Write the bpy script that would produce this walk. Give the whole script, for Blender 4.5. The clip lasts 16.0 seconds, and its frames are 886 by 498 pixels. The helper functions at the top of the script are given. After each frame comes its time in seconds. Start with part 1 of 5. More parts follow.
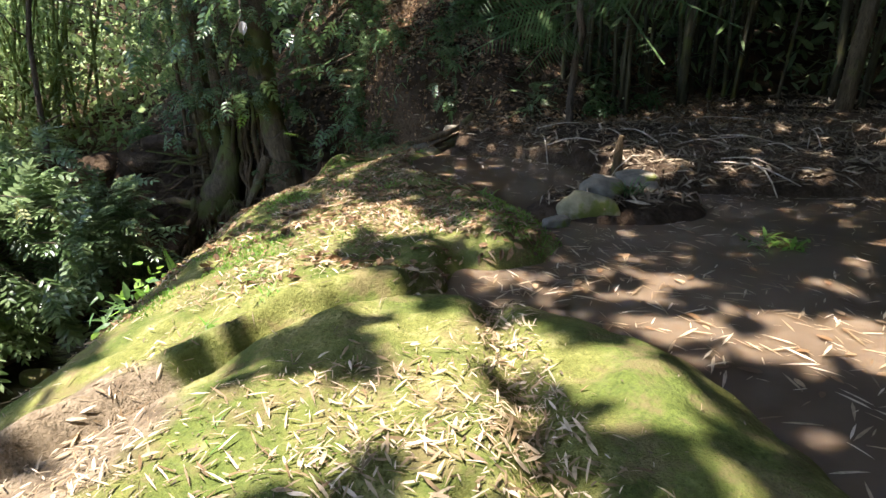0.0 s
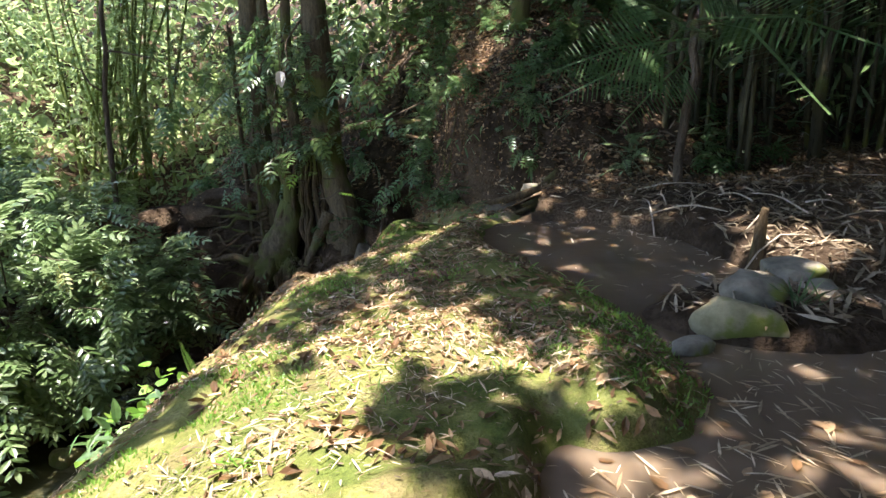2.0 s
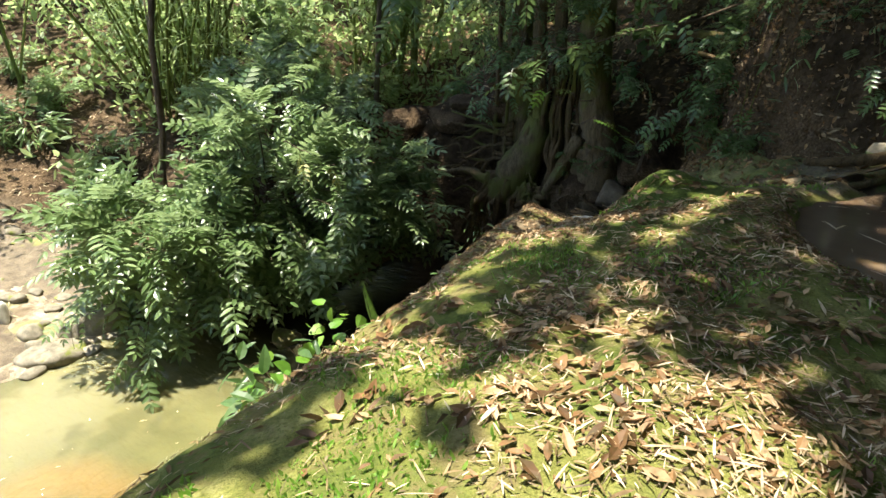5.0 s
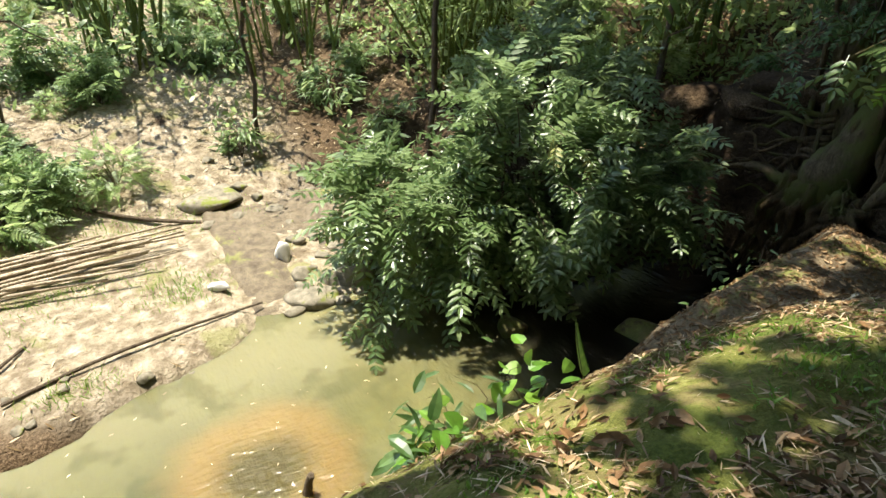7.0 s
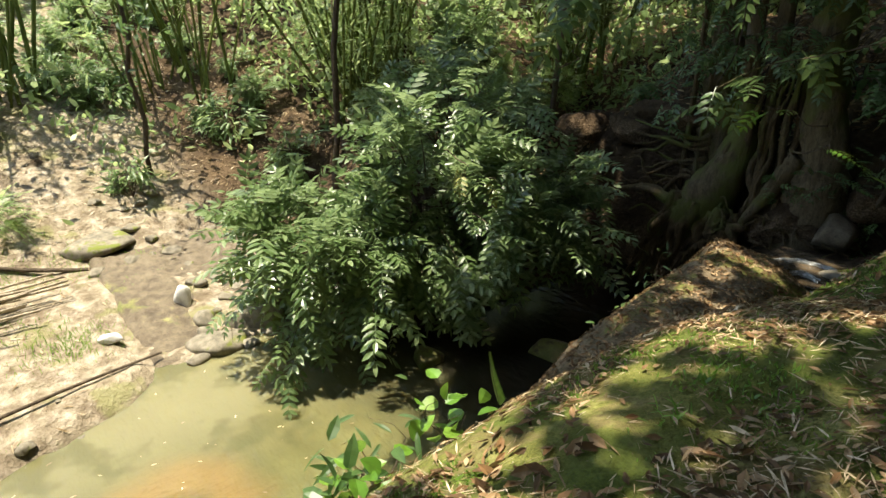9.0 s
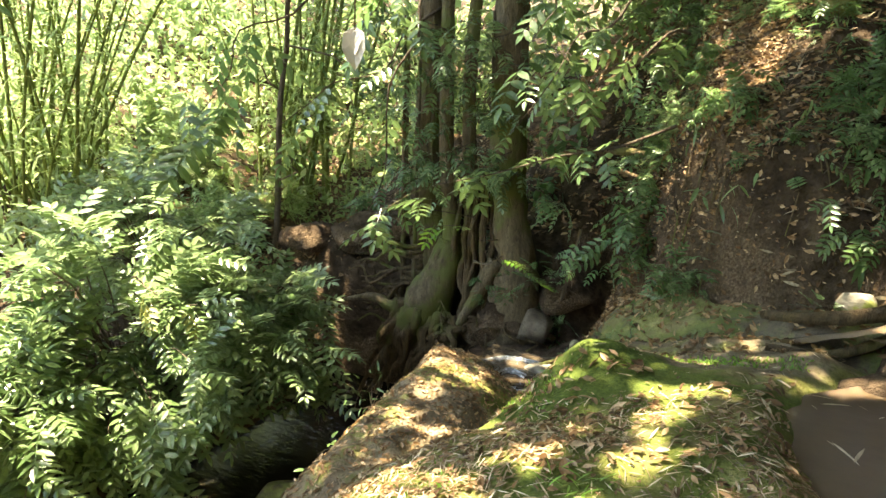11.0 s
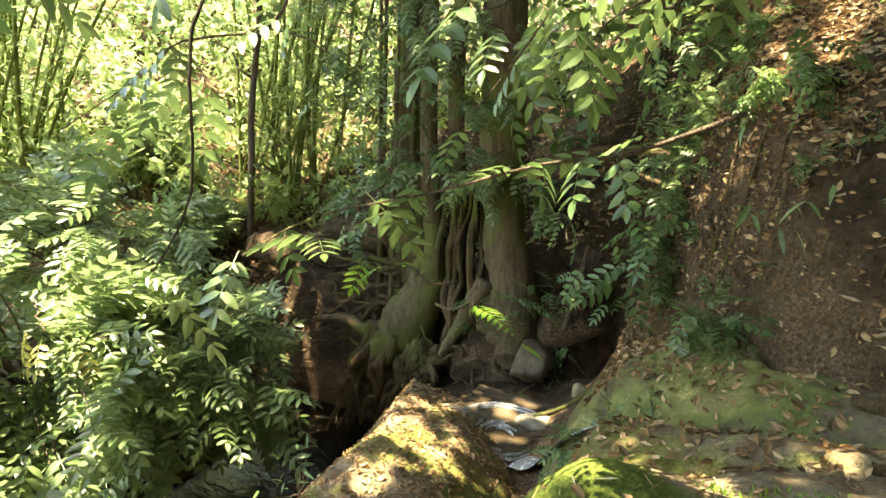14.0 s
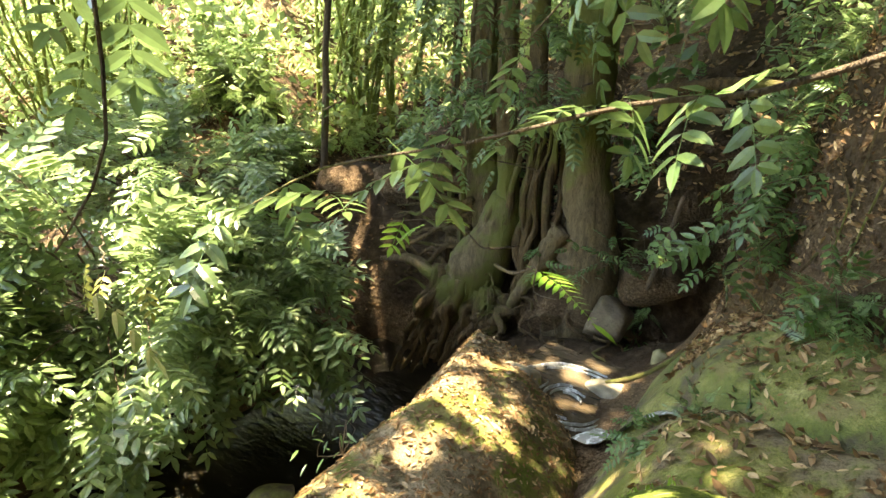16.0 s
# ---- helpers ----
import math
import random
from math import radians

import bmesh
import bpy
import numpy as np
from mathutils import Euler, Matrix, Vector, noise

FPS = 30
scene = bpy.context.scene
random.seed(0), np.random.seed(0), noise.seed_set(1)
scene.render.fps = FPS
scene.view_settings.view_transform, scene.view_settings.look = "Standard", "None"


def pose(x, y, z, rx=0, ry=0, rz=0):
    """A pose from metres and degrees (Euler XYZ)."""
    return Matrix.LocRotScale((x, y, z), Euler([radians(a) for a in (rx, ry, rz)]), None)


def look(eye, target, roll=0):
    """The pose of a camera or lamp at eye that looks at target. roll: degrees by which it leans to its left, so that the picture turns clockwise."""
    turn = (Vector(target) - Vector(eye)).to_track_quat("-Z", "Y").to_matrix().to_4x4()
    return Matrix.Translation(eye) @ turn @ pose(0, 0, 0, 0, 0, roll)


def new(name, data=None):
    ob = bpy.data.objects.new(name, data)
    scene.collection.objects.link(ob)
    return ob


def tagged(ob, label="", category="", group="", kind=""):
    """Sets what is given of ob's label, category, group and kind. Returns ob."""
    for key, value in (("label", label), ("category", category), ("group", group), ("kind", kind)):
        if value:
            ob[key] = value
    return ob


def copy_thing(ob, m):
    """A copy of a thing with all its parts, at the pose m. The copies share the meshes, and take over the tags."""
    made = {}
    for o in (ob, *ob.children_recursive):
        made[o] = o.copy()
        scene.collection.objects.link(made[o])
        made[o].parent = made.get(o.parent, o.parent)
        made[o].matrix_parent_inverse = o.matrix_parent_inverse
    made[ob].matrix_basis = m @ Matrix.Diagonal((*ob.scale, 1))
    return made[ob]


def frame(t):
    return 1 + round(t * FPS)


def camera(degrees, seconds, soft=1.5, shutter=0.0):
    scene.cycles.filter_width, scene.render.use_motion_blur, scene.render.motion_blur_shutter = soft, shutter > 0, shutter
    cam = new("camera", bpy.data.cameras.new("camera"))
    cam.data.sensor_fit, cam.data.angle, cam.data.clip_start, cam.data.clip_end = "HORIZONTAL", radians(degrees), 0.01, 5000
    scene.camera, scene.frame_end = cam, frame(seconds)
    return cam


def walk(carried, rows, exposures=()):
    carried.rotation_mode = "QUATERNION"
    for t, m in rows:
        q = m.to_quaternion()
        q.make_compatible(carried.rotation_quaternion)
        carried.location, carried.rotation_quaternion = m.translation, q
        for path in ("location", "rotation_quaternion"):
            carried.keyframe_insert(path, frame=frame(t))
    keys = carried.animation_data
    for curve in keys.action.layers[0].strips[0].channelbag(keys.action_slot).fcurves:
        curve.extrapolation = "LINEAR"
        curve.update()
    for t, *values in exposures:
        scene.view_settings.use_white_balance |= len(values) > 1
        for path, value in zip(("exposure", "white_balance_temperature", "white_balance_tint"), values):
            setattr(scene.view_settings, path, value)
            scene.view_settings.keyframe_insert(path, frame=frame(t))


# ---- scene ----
cam = camera(75.2, 16.0)
METRES, EYE, TILT, LEAN, TURN = 7.2, 1.35, -19.0, 0.0, 0.0
ROWS = [
    (0.0, 0.0, 0.0, 0.0, -0.0, 0.0, 0.0),
    (0.5, -0.0018, 0.0545, 0.0179, 1.45, 0.97, -0.34),
    (1.0, -0.0063, 0.1014, 0.0397, 2.93, 1.93, -0.49),
    (1.5, -0.0179, 0.1459, 0.0589, 4.42, 2.86, -0.53),
    (2.0, -0.0116, 0.1904, 0.0743, 6.97, 3.96, -1.31),
    (2.5, -0.0149, 0.231, 0.0867, 14.31, 3.04, -4.56),
    (3.0, -0.0303, 0.265, 0.0973, 20.12, 0.2, -7.16),
    (5.5, -0.0849, 0.4173, 0.1335, 36.99, -10.3, -13.13),
    (6.0, -0.1094, 0.4447, 0.1496, 46.04, -13.57, -14.51),
    (6.5, -0.1178, 0.4788, 0.1617, 53.75, -15.91, -15.05),
    (7.0, -0.125, 0.4922, 0.1673, 58.56, -17.28, -15.36),
    (7.5, -0.1282, 0.4902, 0.1678, 60.64, -17.84, -15.5),
    (8.0, -0.1294, 0.4903, 0.1668, 61.93, -17.99, -15.68),
    (8.5, -0.13, 0.4914, 0.1674, 58.25, -16.03, -15.67),
    (9.0, -0.1289, 0.4982, 0.1719, 49.03, -11.99, -14.36),
    (9.5, -0.1253, 0.5149, 0.1762, 39.77, -6.45, -12.94),
    (10.0, -0.1182, 0.5417, 0.1899, 32.6, -1.52, -12.31),
    (12.5, -0.135, 0.7103, 0.2493, 21.53, 5.46, -9.49),
    (13.0, -0.1398, 0.7487, 0.2567, 22.52, 5.28, -9.98),
    (13.5, -0.147, 0.779, 0.2698, 24.09, 4.41, -10.81),
    (14.0, -0.1634, 0.8123, 0.2764, 25.52, 3.05, -11.38),
    (14.5, -0.1756, 0.8398, 0.2817, 26.18, 1.48, -11.54),
    (15.0, -0.1786, 0.8737, 0.2902, 26.35, 0.31, -11.2),
    (15.5, -0.1763, 0.8914, 0.2971, 27.45, -1.14, -11.44),
    (16.0, -0.1872, 0.8881, 0.2974, 33.84, -5.35, -13.69),
]
walk(cam, [(t, pose(0, 0, EYE, TILT, LEAN, TURN) @ pose(METRES * x, METRES * y, METRES * z, 90 + pitch, roll, yaw)) for t, x, y, z, yaw, pitch, roll in ROWS],
     [(0.0, 2.4, 6000, 22), (1.5, 2.55, 6000, 22), (3.0, 2.85, 6000, 18), (5.5, 2.0, 6500, 10), (6.5, 1.85, 6500, 10), (8.0, 1.7, 6500, 10), (9.0, 1.7, 6800, 10), (9.5, 1.85, 7000, 10),
      (10.0, 2.55, 7100, 10), (12.5, 4.0, 8200, 10), (14.0, 3.8, 8200, 10), (15.3, 3.6, 8100, 10), (16.0, 3.9, 8100, 10)])

# ---------- world, sun ----------
SUN = Vector((-0.20, -0.10, 1.0)).normalized()
world = bpy.data.worlds.new("sky")
scene.world = world
world.use_nodes = True
wn = world.node_tree.nodes
sky = wn.new("ShaderNodeTexSky")
sky.sky_type = "NISHITA"
sky.sun_disc = False
sky.sun_elevation = math.asin(SUN.z)
sky.sun_rotation = math.atan2(SUN.x, SUN.y)
world.node_tree.links.new(sky.outputs[0], wn["Background"].inputs[0])
wn["Background"].inputs[1].default_value = 0.15
sun = new("sun", bpy.data.lights.new("sun", "SUN"))
sun.data.energy, sun.data.angle, sun.data.color = 4.2, radians(0.55), (1.0, 0.93, 0.8)
sun.matrix_world = look(SUN * 60, (0, 0, 0))

# ---------- materials ----------


class Nodes:
    """Small builder of procedural materials."""

    def __init__(self, name):
        self.m = bpy.data.materials.new(name)
        self.m.use_nodes = True
        self.t = self.m.node_tree
        self.b = self.t.nodes["Principled BSDF"]
        self.out = self.t.nodes["Material Output"]
        self.co = self.t.nodes.new("ShaderNodeTexCoord").outputs["Object"]

    def add(self, kind, **sockets):
        n = self.t.nodes.new(kind)
        for k, v in sockets.items():
            self.put(n.inputs[k.replace("_", " ")], v)
        return n

    def put(self, socket, v):
        if isinstance(v, bpy.types.NodeSocket):
            self.t.links.new(v, socket)
        else:
            socket.default_value = v

    def noise(self, scale, detail=4.0, rough=0.55, vec=None):
        return self.add("ShaderNodeTexNoise", Vector=vec or self.co, Scale=scale, Detail=detail, Roughness=rough).outputs["Fac"]

    def stretch(self, sx, sy, sz):
        n = self.add("ShaderNodeMapping", Vector=self.co)
        n.inputs["Scale"].default_value = (sx, sy, sz)
        return n.outputs[0]

    def ramp(self, fac, stops):
        n = self.add("ShaderNodeValToRGB", Fac=fac)
        e = n.color_ramp.elements
        while len(e) < len(stops):
            e.new(0.5)
        for el, (p, c) in zip(e, stops):
            el.position, el.color = p, (*c, 1) if len(c) == 3 else c
        return n.outputs[0]

    def step(self, fac, a, b):
        n = self.add("ShaderNodeMapRange", Value=fac)
        n.interpolation_type = "SMOOTHSTEP"
        n.inputs[1].default_value, n.inputs[2].default_value = a, b
        return n.outputs[0]

    def mix(self, fac, a, b, blend="MIX"):
        n = self.t.nodes.new("ShaderNodeMix")
        n.data_type, n.blend_type = "RGBA", blend
        self.put(n.inputs[0], fac)
        for i, v in ((6, a), (7, b)):
            self.put(n.inputs[i], (*v, 1) if isinstance(v, tuple) and len(v) == 3 else v)
        return n.outputs[2]

    def math(self, op, a, b=0.0):
        n = self.t.nodes.new("ShaderNodeMath")
        n.operation = op
        self.put(n.inputs[0], a)
        self.put(n.inputs[1], b)
        return n.outputs[0]

    def bump(self, height, strength, distance):
        n = self.add("ShaderNodeBump", Height=height)
        n.inputs["Strength"].default_value, n.inputs["Distance"].default_value = strength, distance
        self.put(self.b.inputs["Normal"], n.outputs[0])

    def done(self, colour, rough=0.8, spec=0.3):
        self.put(self.b.inputs["Base Color"], (*colour, 1) if isinstance(colour, tuple) and len(colour) == 3 else colour)
        self.put(self.b.inputs["Roughness"], rough)
        self.b.inputs["Specular IOR Level"].default_value = spec
        return self.m


def sep_z(k):
    return k.add("ShaderNodeSeparateXYZ", Vector=k.co).outputs


def moss_rock_mat(name, moss_amount=0.45, wet=0.0, bare=None, green=None, tone=1.0):
    k = Nodes(name)
    big, mid, fine = k.noise(0.9, 5, 0.6), k.noise(5, 5, 0.65), k.noise(45, 4, 0.7)
    fibre = k.noise(120, 3, 0.7)
    rock = k.ramp(mid, [(0.3, (0.085, 0.065, 0.042)), (0.5, (0.19, 0.155, 0.105)), (0.72, (0.30, 0.255, 0.18))])
    rock = k.mix(k.step(fine, 0.45, 0.75), rock, (0.07, 0.06, 0.035))
    rock = k.mix(1.0, rock, (tone, tone * 0.95, tone * 0.85), "MULTIPLY")
    moss = k.ramp(mid, [(0.3, (0.055, 0.065, 0.012)), (0.5, (0.145, 0.155, 0.038)), (0.7, (0.30, 0.28, 0.115))])
    moss = k.mix(k.step(fine, 0.4, 0.7), moss, (0.075, 0.08, 0.015))
    moss = k.mix(k.math("MULTIPLY", k.step(fibre, 0.35, 0.75), 0.4), moss, (0.33, 0.32, 0.09))
    lush = k.mix(k.step(fine, 0.3, 0.7), (0.04, 0.062, 0.01), (0.115, 0.148, 0.028))
    moss = k.mix(k.math("MULTIPLY", k.step(k.noise(1.7, 4, 0.6), 0.46, 0.60), 0.85), moss, lush)
    moss = k.mix(k.math("MULTIPLY", k.step(k.noise(3.2, 6, 0.7), 0.5, 0.62), 0.6), moss, (0.17, 0.125, 0.06))
    if green:
        d = k.add("ShaderNodeVectorMath", Vector=k.co)
        d.operation = "DISTANCE"
        d.inputs[1].default_value = green
        moss = k.mix(k.step(k.math("ADD", d.outputs["Value"], k.math("MULTIPLY", k.noise(3, 5), 0.9)), 1.35, 0.95), moss, lush)
    cover = k.step(k.math("ADD", big, k.math("MULTIPLY", mid, 0.5)), 1.0 - moss_amount * 0.78, 1.12 - moss_amount * 0.78)
    if bare:
        d = k.add("ShaderNodeVectorMath", Vector=k.co)
        d.operation = "DISTANCE"
        d.inputs[1].default_value = bare
        cover = k.math("MULTIPLY", cover, k.step(k.math("ADD", d.outputs["Value"], k.math("MULTIPLY", k.noise(2.2, 5), 0.9)), 1.0, 1.25))
        e = k.add("ShaderNodeVectorMath", Vector=k.co)
        e.operation = "DISTANCE"
        e.inputs[1].default_value = (-0.7, 8.9, -0.25)
        cover = k.math("MULTIPLY", cover, k.step(k.math("ADD", e.outputs["Value"], k.math("MULTIPLY", k.noise(2.6, 5), 0.9)), 1.0, 1.2))
    k.bump(k.math("ADD", k.math("MULTIPLY", fine, 0.8), k.math("ADD", mid, k.math("MULTIPLY", fibre, 0.3))), 0.9, 0.03)
    return k.done(k.mix(cover, rock, moss), 0.9 - wet, 0.15 + wet)


def soil_mat():
    k = Nodes("forest_floor")
    big, mid, fine = k.noise(0.35, 5, 0.6), k.noise(4, 6, 0.65), k.noise(38, 5, 0.7)
    soil = k.ramp(mid, [(0.3, (0.02, 0.013, 0.007)), (0.5, (0.05, 0.034, 0.02)), (0.7, (0.105, 0.074, 0.044))])
    litter = k.ramp(fine, [(0.3, (0.04, 0.028, 0.016)), (0.5, (0.12, 0.08, 0.045)), (0.7, (0.27, 0.2, 0.125))])
    col = k.mix(k.step(big, 0.45, 0.62), soil, litter)
    sand = k.ramp(mid, [(0.3, (0.15, 0.115, 0.072)), (0.5, (0.34, 0.285, 0.195)), (0.7, (0.56, 0.49, 0.375))])
    sand = k.mix(k.math("MULTIPLY", k.step(k.noise(2.3, 6, 0.7), 0.5, 0.64), 0.6), sand, (0.13, 0.095, 0.06))
    sand = k.mix(k.math("MULTIPLY", k.step(k.noise(1.3, 5, 0.6), 0.54, 0.66), 0.8), sand, (0.24, 0.235, 0.10))
    sand = k.mix(k.step(fine, 0.55, 0.75), sand, (0.2, 0.15, 0.09))
    xyz = sep_z(k)
    west = k.step(k.math("ADD", xyz[0], k.math("MULTIPLY", big, 2.0)), -6.2, -7.4)
    low = k.step(k.math("ADD", xyz[2], k.math("MULTIPLY", mid, 0.6)), -1.9, -2.7)
    south = k.step(k.math("ADD", xyz[1], k.math("MULTIPLY", mid, 2.0)), 9.2, 7.5)
    low = k.math("MAXIMUM", low, k.math("MULTIPLY", k.step(xyz[0], -12.5, -14.0), k.step(k.noise(0.8, 5, 0.6), 0.28, 0.4)))
    mask = k.math("MULTIPLY", k.math("MULTIPLY", west, low), south)
    k.bump(k.math("ADD", k.math("MULTIPLY", k.noise(16, 5, 0.7), 0.6), k.math("MULTIPLY", mid, 1.5)), 1.0, 0.09)
    return k.done(k.mix(mask, col, sand), 0.95, 0.1)


def leaf_mat(name, colours, rough=0.4, glow=0.35, spec=0.5):
    """colours: three colours from dark to light; translucent blade."""
    k = Nodes(name)
    rnd = k.t.nodes.new("ShaderNodeNewGeometry").outputs["Random Per Island"]
    col = k.ramp(rnd, [(0.0, colours[0]), (0.55, colours[1]), (0.97, colours[2])])
    col = k.mix(k.step(k.noise(30, 3), 0.4, 0.75), col, k.mix(0.5, col, (0.02, 0.03, 0.005), "MIX"))
    k.done(col, rough, spec)
    tr = k.add("ShaderNodeBsdfTranslucent", Color=k.mix(0.5, col, tuple(min(1, c * 1.6) for c in colours[2])))
    mx = k.t.nodes.new("ShaderNodeMixShader")
    mx.inputs[0].default_value = glow
    k.t.links.new(k.b.outputs[0], mx.inputs[1])
    k.t.links.new(tr.outputs[0], mx.inputs[2])
    k.t.links.new(mx.outputs[0], k.out.inputs[0])
    return k.m


def bark_mat(name, dark, light, moss=0.0, along=(6, 6, 1.2)):
    k = Nodes(name)
    v = k.stretch(*along)
    g, f, b = k.noise(2.2, 6, 0.65, v), k.noise(14, 4, 0.6, v), k.noise(1.2, 4)
    col = k.ramp(g, [(0.3, dark), (0.7, light)])
    col = k.mix(k.step(f, 0.5, 0.75), col, tuple(c * 0.45 for c in dark))
    if moss:
        col = k.mix(k.step(b, 0.62 - moss * 0.3, 0.75 - moss * 0.3), col, (0.12, 0.13, 0.035))
    k.bump(k.math("ADD", g, k.math("MULTIPLY", f, 0.5)), 1.0, 0.06)
    return k.done(col, 0.85, 0.2)


def stone_mat(name, a, b, moss=0.3):
    k = Nodes(name)
    n, f = k.noise(6, 6, 0.65), k.noise(40, 4, 0.7)
    col = k.ramp(n, [(0.3, a), (0.7, b)])
    col = k.mix(k.step(k.noise(3.5, 5), 0.66 - moss * 0.3, 0.78 - moss * 0.3), col, (0.14, 0.16, 0.03))
    k.bump(k.math("ADD", n, k.math("MULTIPLY", f, 0.4)), 0.8, 0.02)
    return k.done(col, 0.85, 0.25)


def murky_mat(name, dark, light, silt=None, ripple=2.5, rough=0.06, wave=0.12, cloudy=0.0):
    k = Nodes(name)
    n = k.noise(0.7 if ripple < 10 else 16.0, 5, 0.6)
    col = k.ramp(n, [(0.35, dark), (0.7, light)] if ripple < 10 else [(0.5, dark), (0.66, light)])
    if silt:
        d = k.add("ShaderNodeVectorMath", Vector=k.co)
        d.operation = "DISTANCE"
        d.inputs[1].default_value = silt[0]
        r = k.math("ADD", d.outputs["Value"], k.math("MULTIPLY", k.noise(1.6, 4), 0.45))
        xyz = sep_z(k)
        shore = k.step(k.math("ADD", xyz[0], k.math("MULTIPLY", n, 1.2)), -5.2, -7.3)
        col = k.mix(k.math("MULTIPLY", shore, 0.75), col, silt[3])
        col = k.mix(k.math("MULTIPLY", k.step(k.noise(1.1, 3), 0.5, 0.62), 0.55), col, dark)
        ring = k.math("MULTIPLY", k.step(r, silt[1] + 0.75, silt[1] + 0.2), k.step(r, silt[1] - 0.3, silt[1] + 0.1))
        col = k.mix(k.math("MULTIPLY", k.step(r, silt[1] + 0.1, silt[1] - 0.3), 0.8), col, (0.075, 0.06, 0.022))
        col = k.mix(k.math("MULTIPLY", ring, 0.45), col, silt[2])
        # Shade over the far end of the pool, put into the water colour.
        far_shade = k.step(k.math("ADD", xyz[1], k.math("MULTIPLY", k.noise(0.8, 4), 2.0)), 7.4, 9.6)
        col = k.mix(far_shade, col, (0.014, 0.012, 0.008))
    wv = k.noise(ripple, 3, 0.5, k.stretch(1, 2.2, 1))
    if silt:
        wv = k.math("ADD", wv, k.math("MULTIPLY", k.math("MULTIPLY", k.noise(7.0, 2, 0.4, k.stretch(1.9, 0.8, 1)), k.step(r, 1.9, 0.7)), 2.6))
    k.bump(k.math("ADD", wv, k.math("MULTIPLY", k.noise(ripple * 5, 2), 0.15)), wave, 0.05)
    k.b.inputs["IOR"].default_value = 1.33
    if cloudy:
        k.b.inputs["Subsurface Weight"].default_value = 1.0
        k.b.inputs["Subsurface Radius"].default_value = (1.0, 0.85, 0.6)
        k.b.inputs["Subsurface Scale"].default_value = cloudy
    return k.done(col, rough, 0.5)


M_MOSS = moss_rock_mat("mossy_rock", 0.72, 0.0, (-1.75, 1.85, -0.2), (-1.7, 8.15, -0.1))
M_SLAB = moss_rock_mat("slab_rock", 0.36)
M_WETROCK = moss_rock_mat("wet_rock", 0.5, 0.25, None, None, 0.55)
M_BED = moss_rock_mat("stream_rock", 0.16, 0.25, None, None, 0.75)
M_SOIL = soil_mat()
M_STONE = stone_mat("grey_stone", (0.09, 0.08, 0.055), (0.27, 0.24, 0.175), 0.4)
M_YSTONE = stone_mat("lichen_stone", (0.13, 0.115, 0.055), (0.34, 0.3, 0.17), 0.55)
M_WHITE = stone_mat("pale_stone", (0.42, 0.41, 0.36), (0.72, 0.71, 0.66), 0.0)
M_LITTER = leaf_mat("dry_bamboo_leaf", ((0.13, 0.075, 0.03), (0.38, 0.285, 0.16), (0.66, 0.55, 0.38)), 0.6, 0.12, 0.25)
# Darker dry-leaf copy, with the bank's shade mixed into its tones.
M_SHADESTRAW = leaf_mat("shade_toned_straw_leaf", ((0.07, 0.05, 0.03), (0.18, 0.135, 0.08), (0.36, 0.29, 0.19)), 0.65, 0.1, 0.2)
M_BROWN = leaf_mat("dry_broad_leaf", ((0.06, 0.03, 0.012), (0.2, 0.11, 0.045), (0.44, 0.31, 0.17)), 0.6, 0.1, 0.25)
M_BUSH = leaf_mat("shrub_leaf", ((0.055, 0.1, 0.03), (0.115, 0.185, 0.06), (0.25, 0.33, 0.15)), 0.35, 0.38, 0.55)
M_GREEN = leaf_mat("bright_leaf", ((0.038, 0.085, 0.024), (0.075, 0.145, 0.042), (0.15, 0.24, 0.08)), 0.42, 0.4)
M_LIME = leaf_mat("young_leaf", ((0.08, 0.19, 0.02), (0.13, 0.28, 0.03), (0.24, 0.36, 0.06)), 0.42, 0.4)
M_BAMLEAF = leaf_mat("bamboo_leaf", ((0.12, 0.20, 0.055), (0.21, 0.31, 0.10), (0.38, 0.46, 0.2)), 0.45, 0.5)
M_CANOPY = leaf_mat("canopy_leaf", ((0.03, 0.06, 0.015), (0.04, 0.08, 0.02), (0.06, 0.1, 0.025)), 0.5, 0.1, 0.3)
M_HANG = leaf_mat("branch_leaf", ((0.05, 0.095, 0.03), (0.085, 0.15, 0.045), (0.16, 0.24, 0.085)), 0.35, 0.3, 0.6)
M_HERB = leaf_mat("herb_leaf", ((0.07, 0.13, 0.04), (0.15, 0.24, 0.08), (0.28, 0.37, 0.16)), 0.42, 0.4)
M_YELLOW = leaf_mat("yellowing_leaf", ((0.17, 0.19, 0.04), (0.24, 0.25, 0.06), (0.33, 0.33, 0.1)), 0.5, 0.3)
M_CULM = bark_mat("green_culm", (0.09, 0.12, 0.025), (0.22, 0.26, 0.07), 0.0, (3, 3, 0.5))
M_DRYCULM = bark_mat("dry_culm", (0.28, 0.22, 0.14), (0.55, 0.47, 0.35), 0.0, (3, 3, 0.8))
# Culm colours darkened: the grove's shade is put into the colour.
M_SHADECULM = bark_mat("shade_toned_culm", (0.04, 0.035, 0.02), (0.11, 0.1, 0.05), 0.2, (3, 3, 0.5))
M_BARK = bark_mat("tree_bark", (0.07, 0.052, 0.028), (0.20, 0.155, 0.085), 0.5, (7, 7, 1.3))
M_ROOT = bark_mat("root_bark", (0.045, 0.03, 0.014), (0.17, 0.12, 0.06), 0.35, (9, 9, 1.6))
M_TWIG = bark_mat("twig_bark", (0.06, 0.045, 0.03), (0.17, 0.13, 0.085), 0.1)
M_POOL = murky_mat("murky_brown_water", (0.10, 0.073, 0.045), (0.17, 0.128, 0.08), cloudy=0.15)
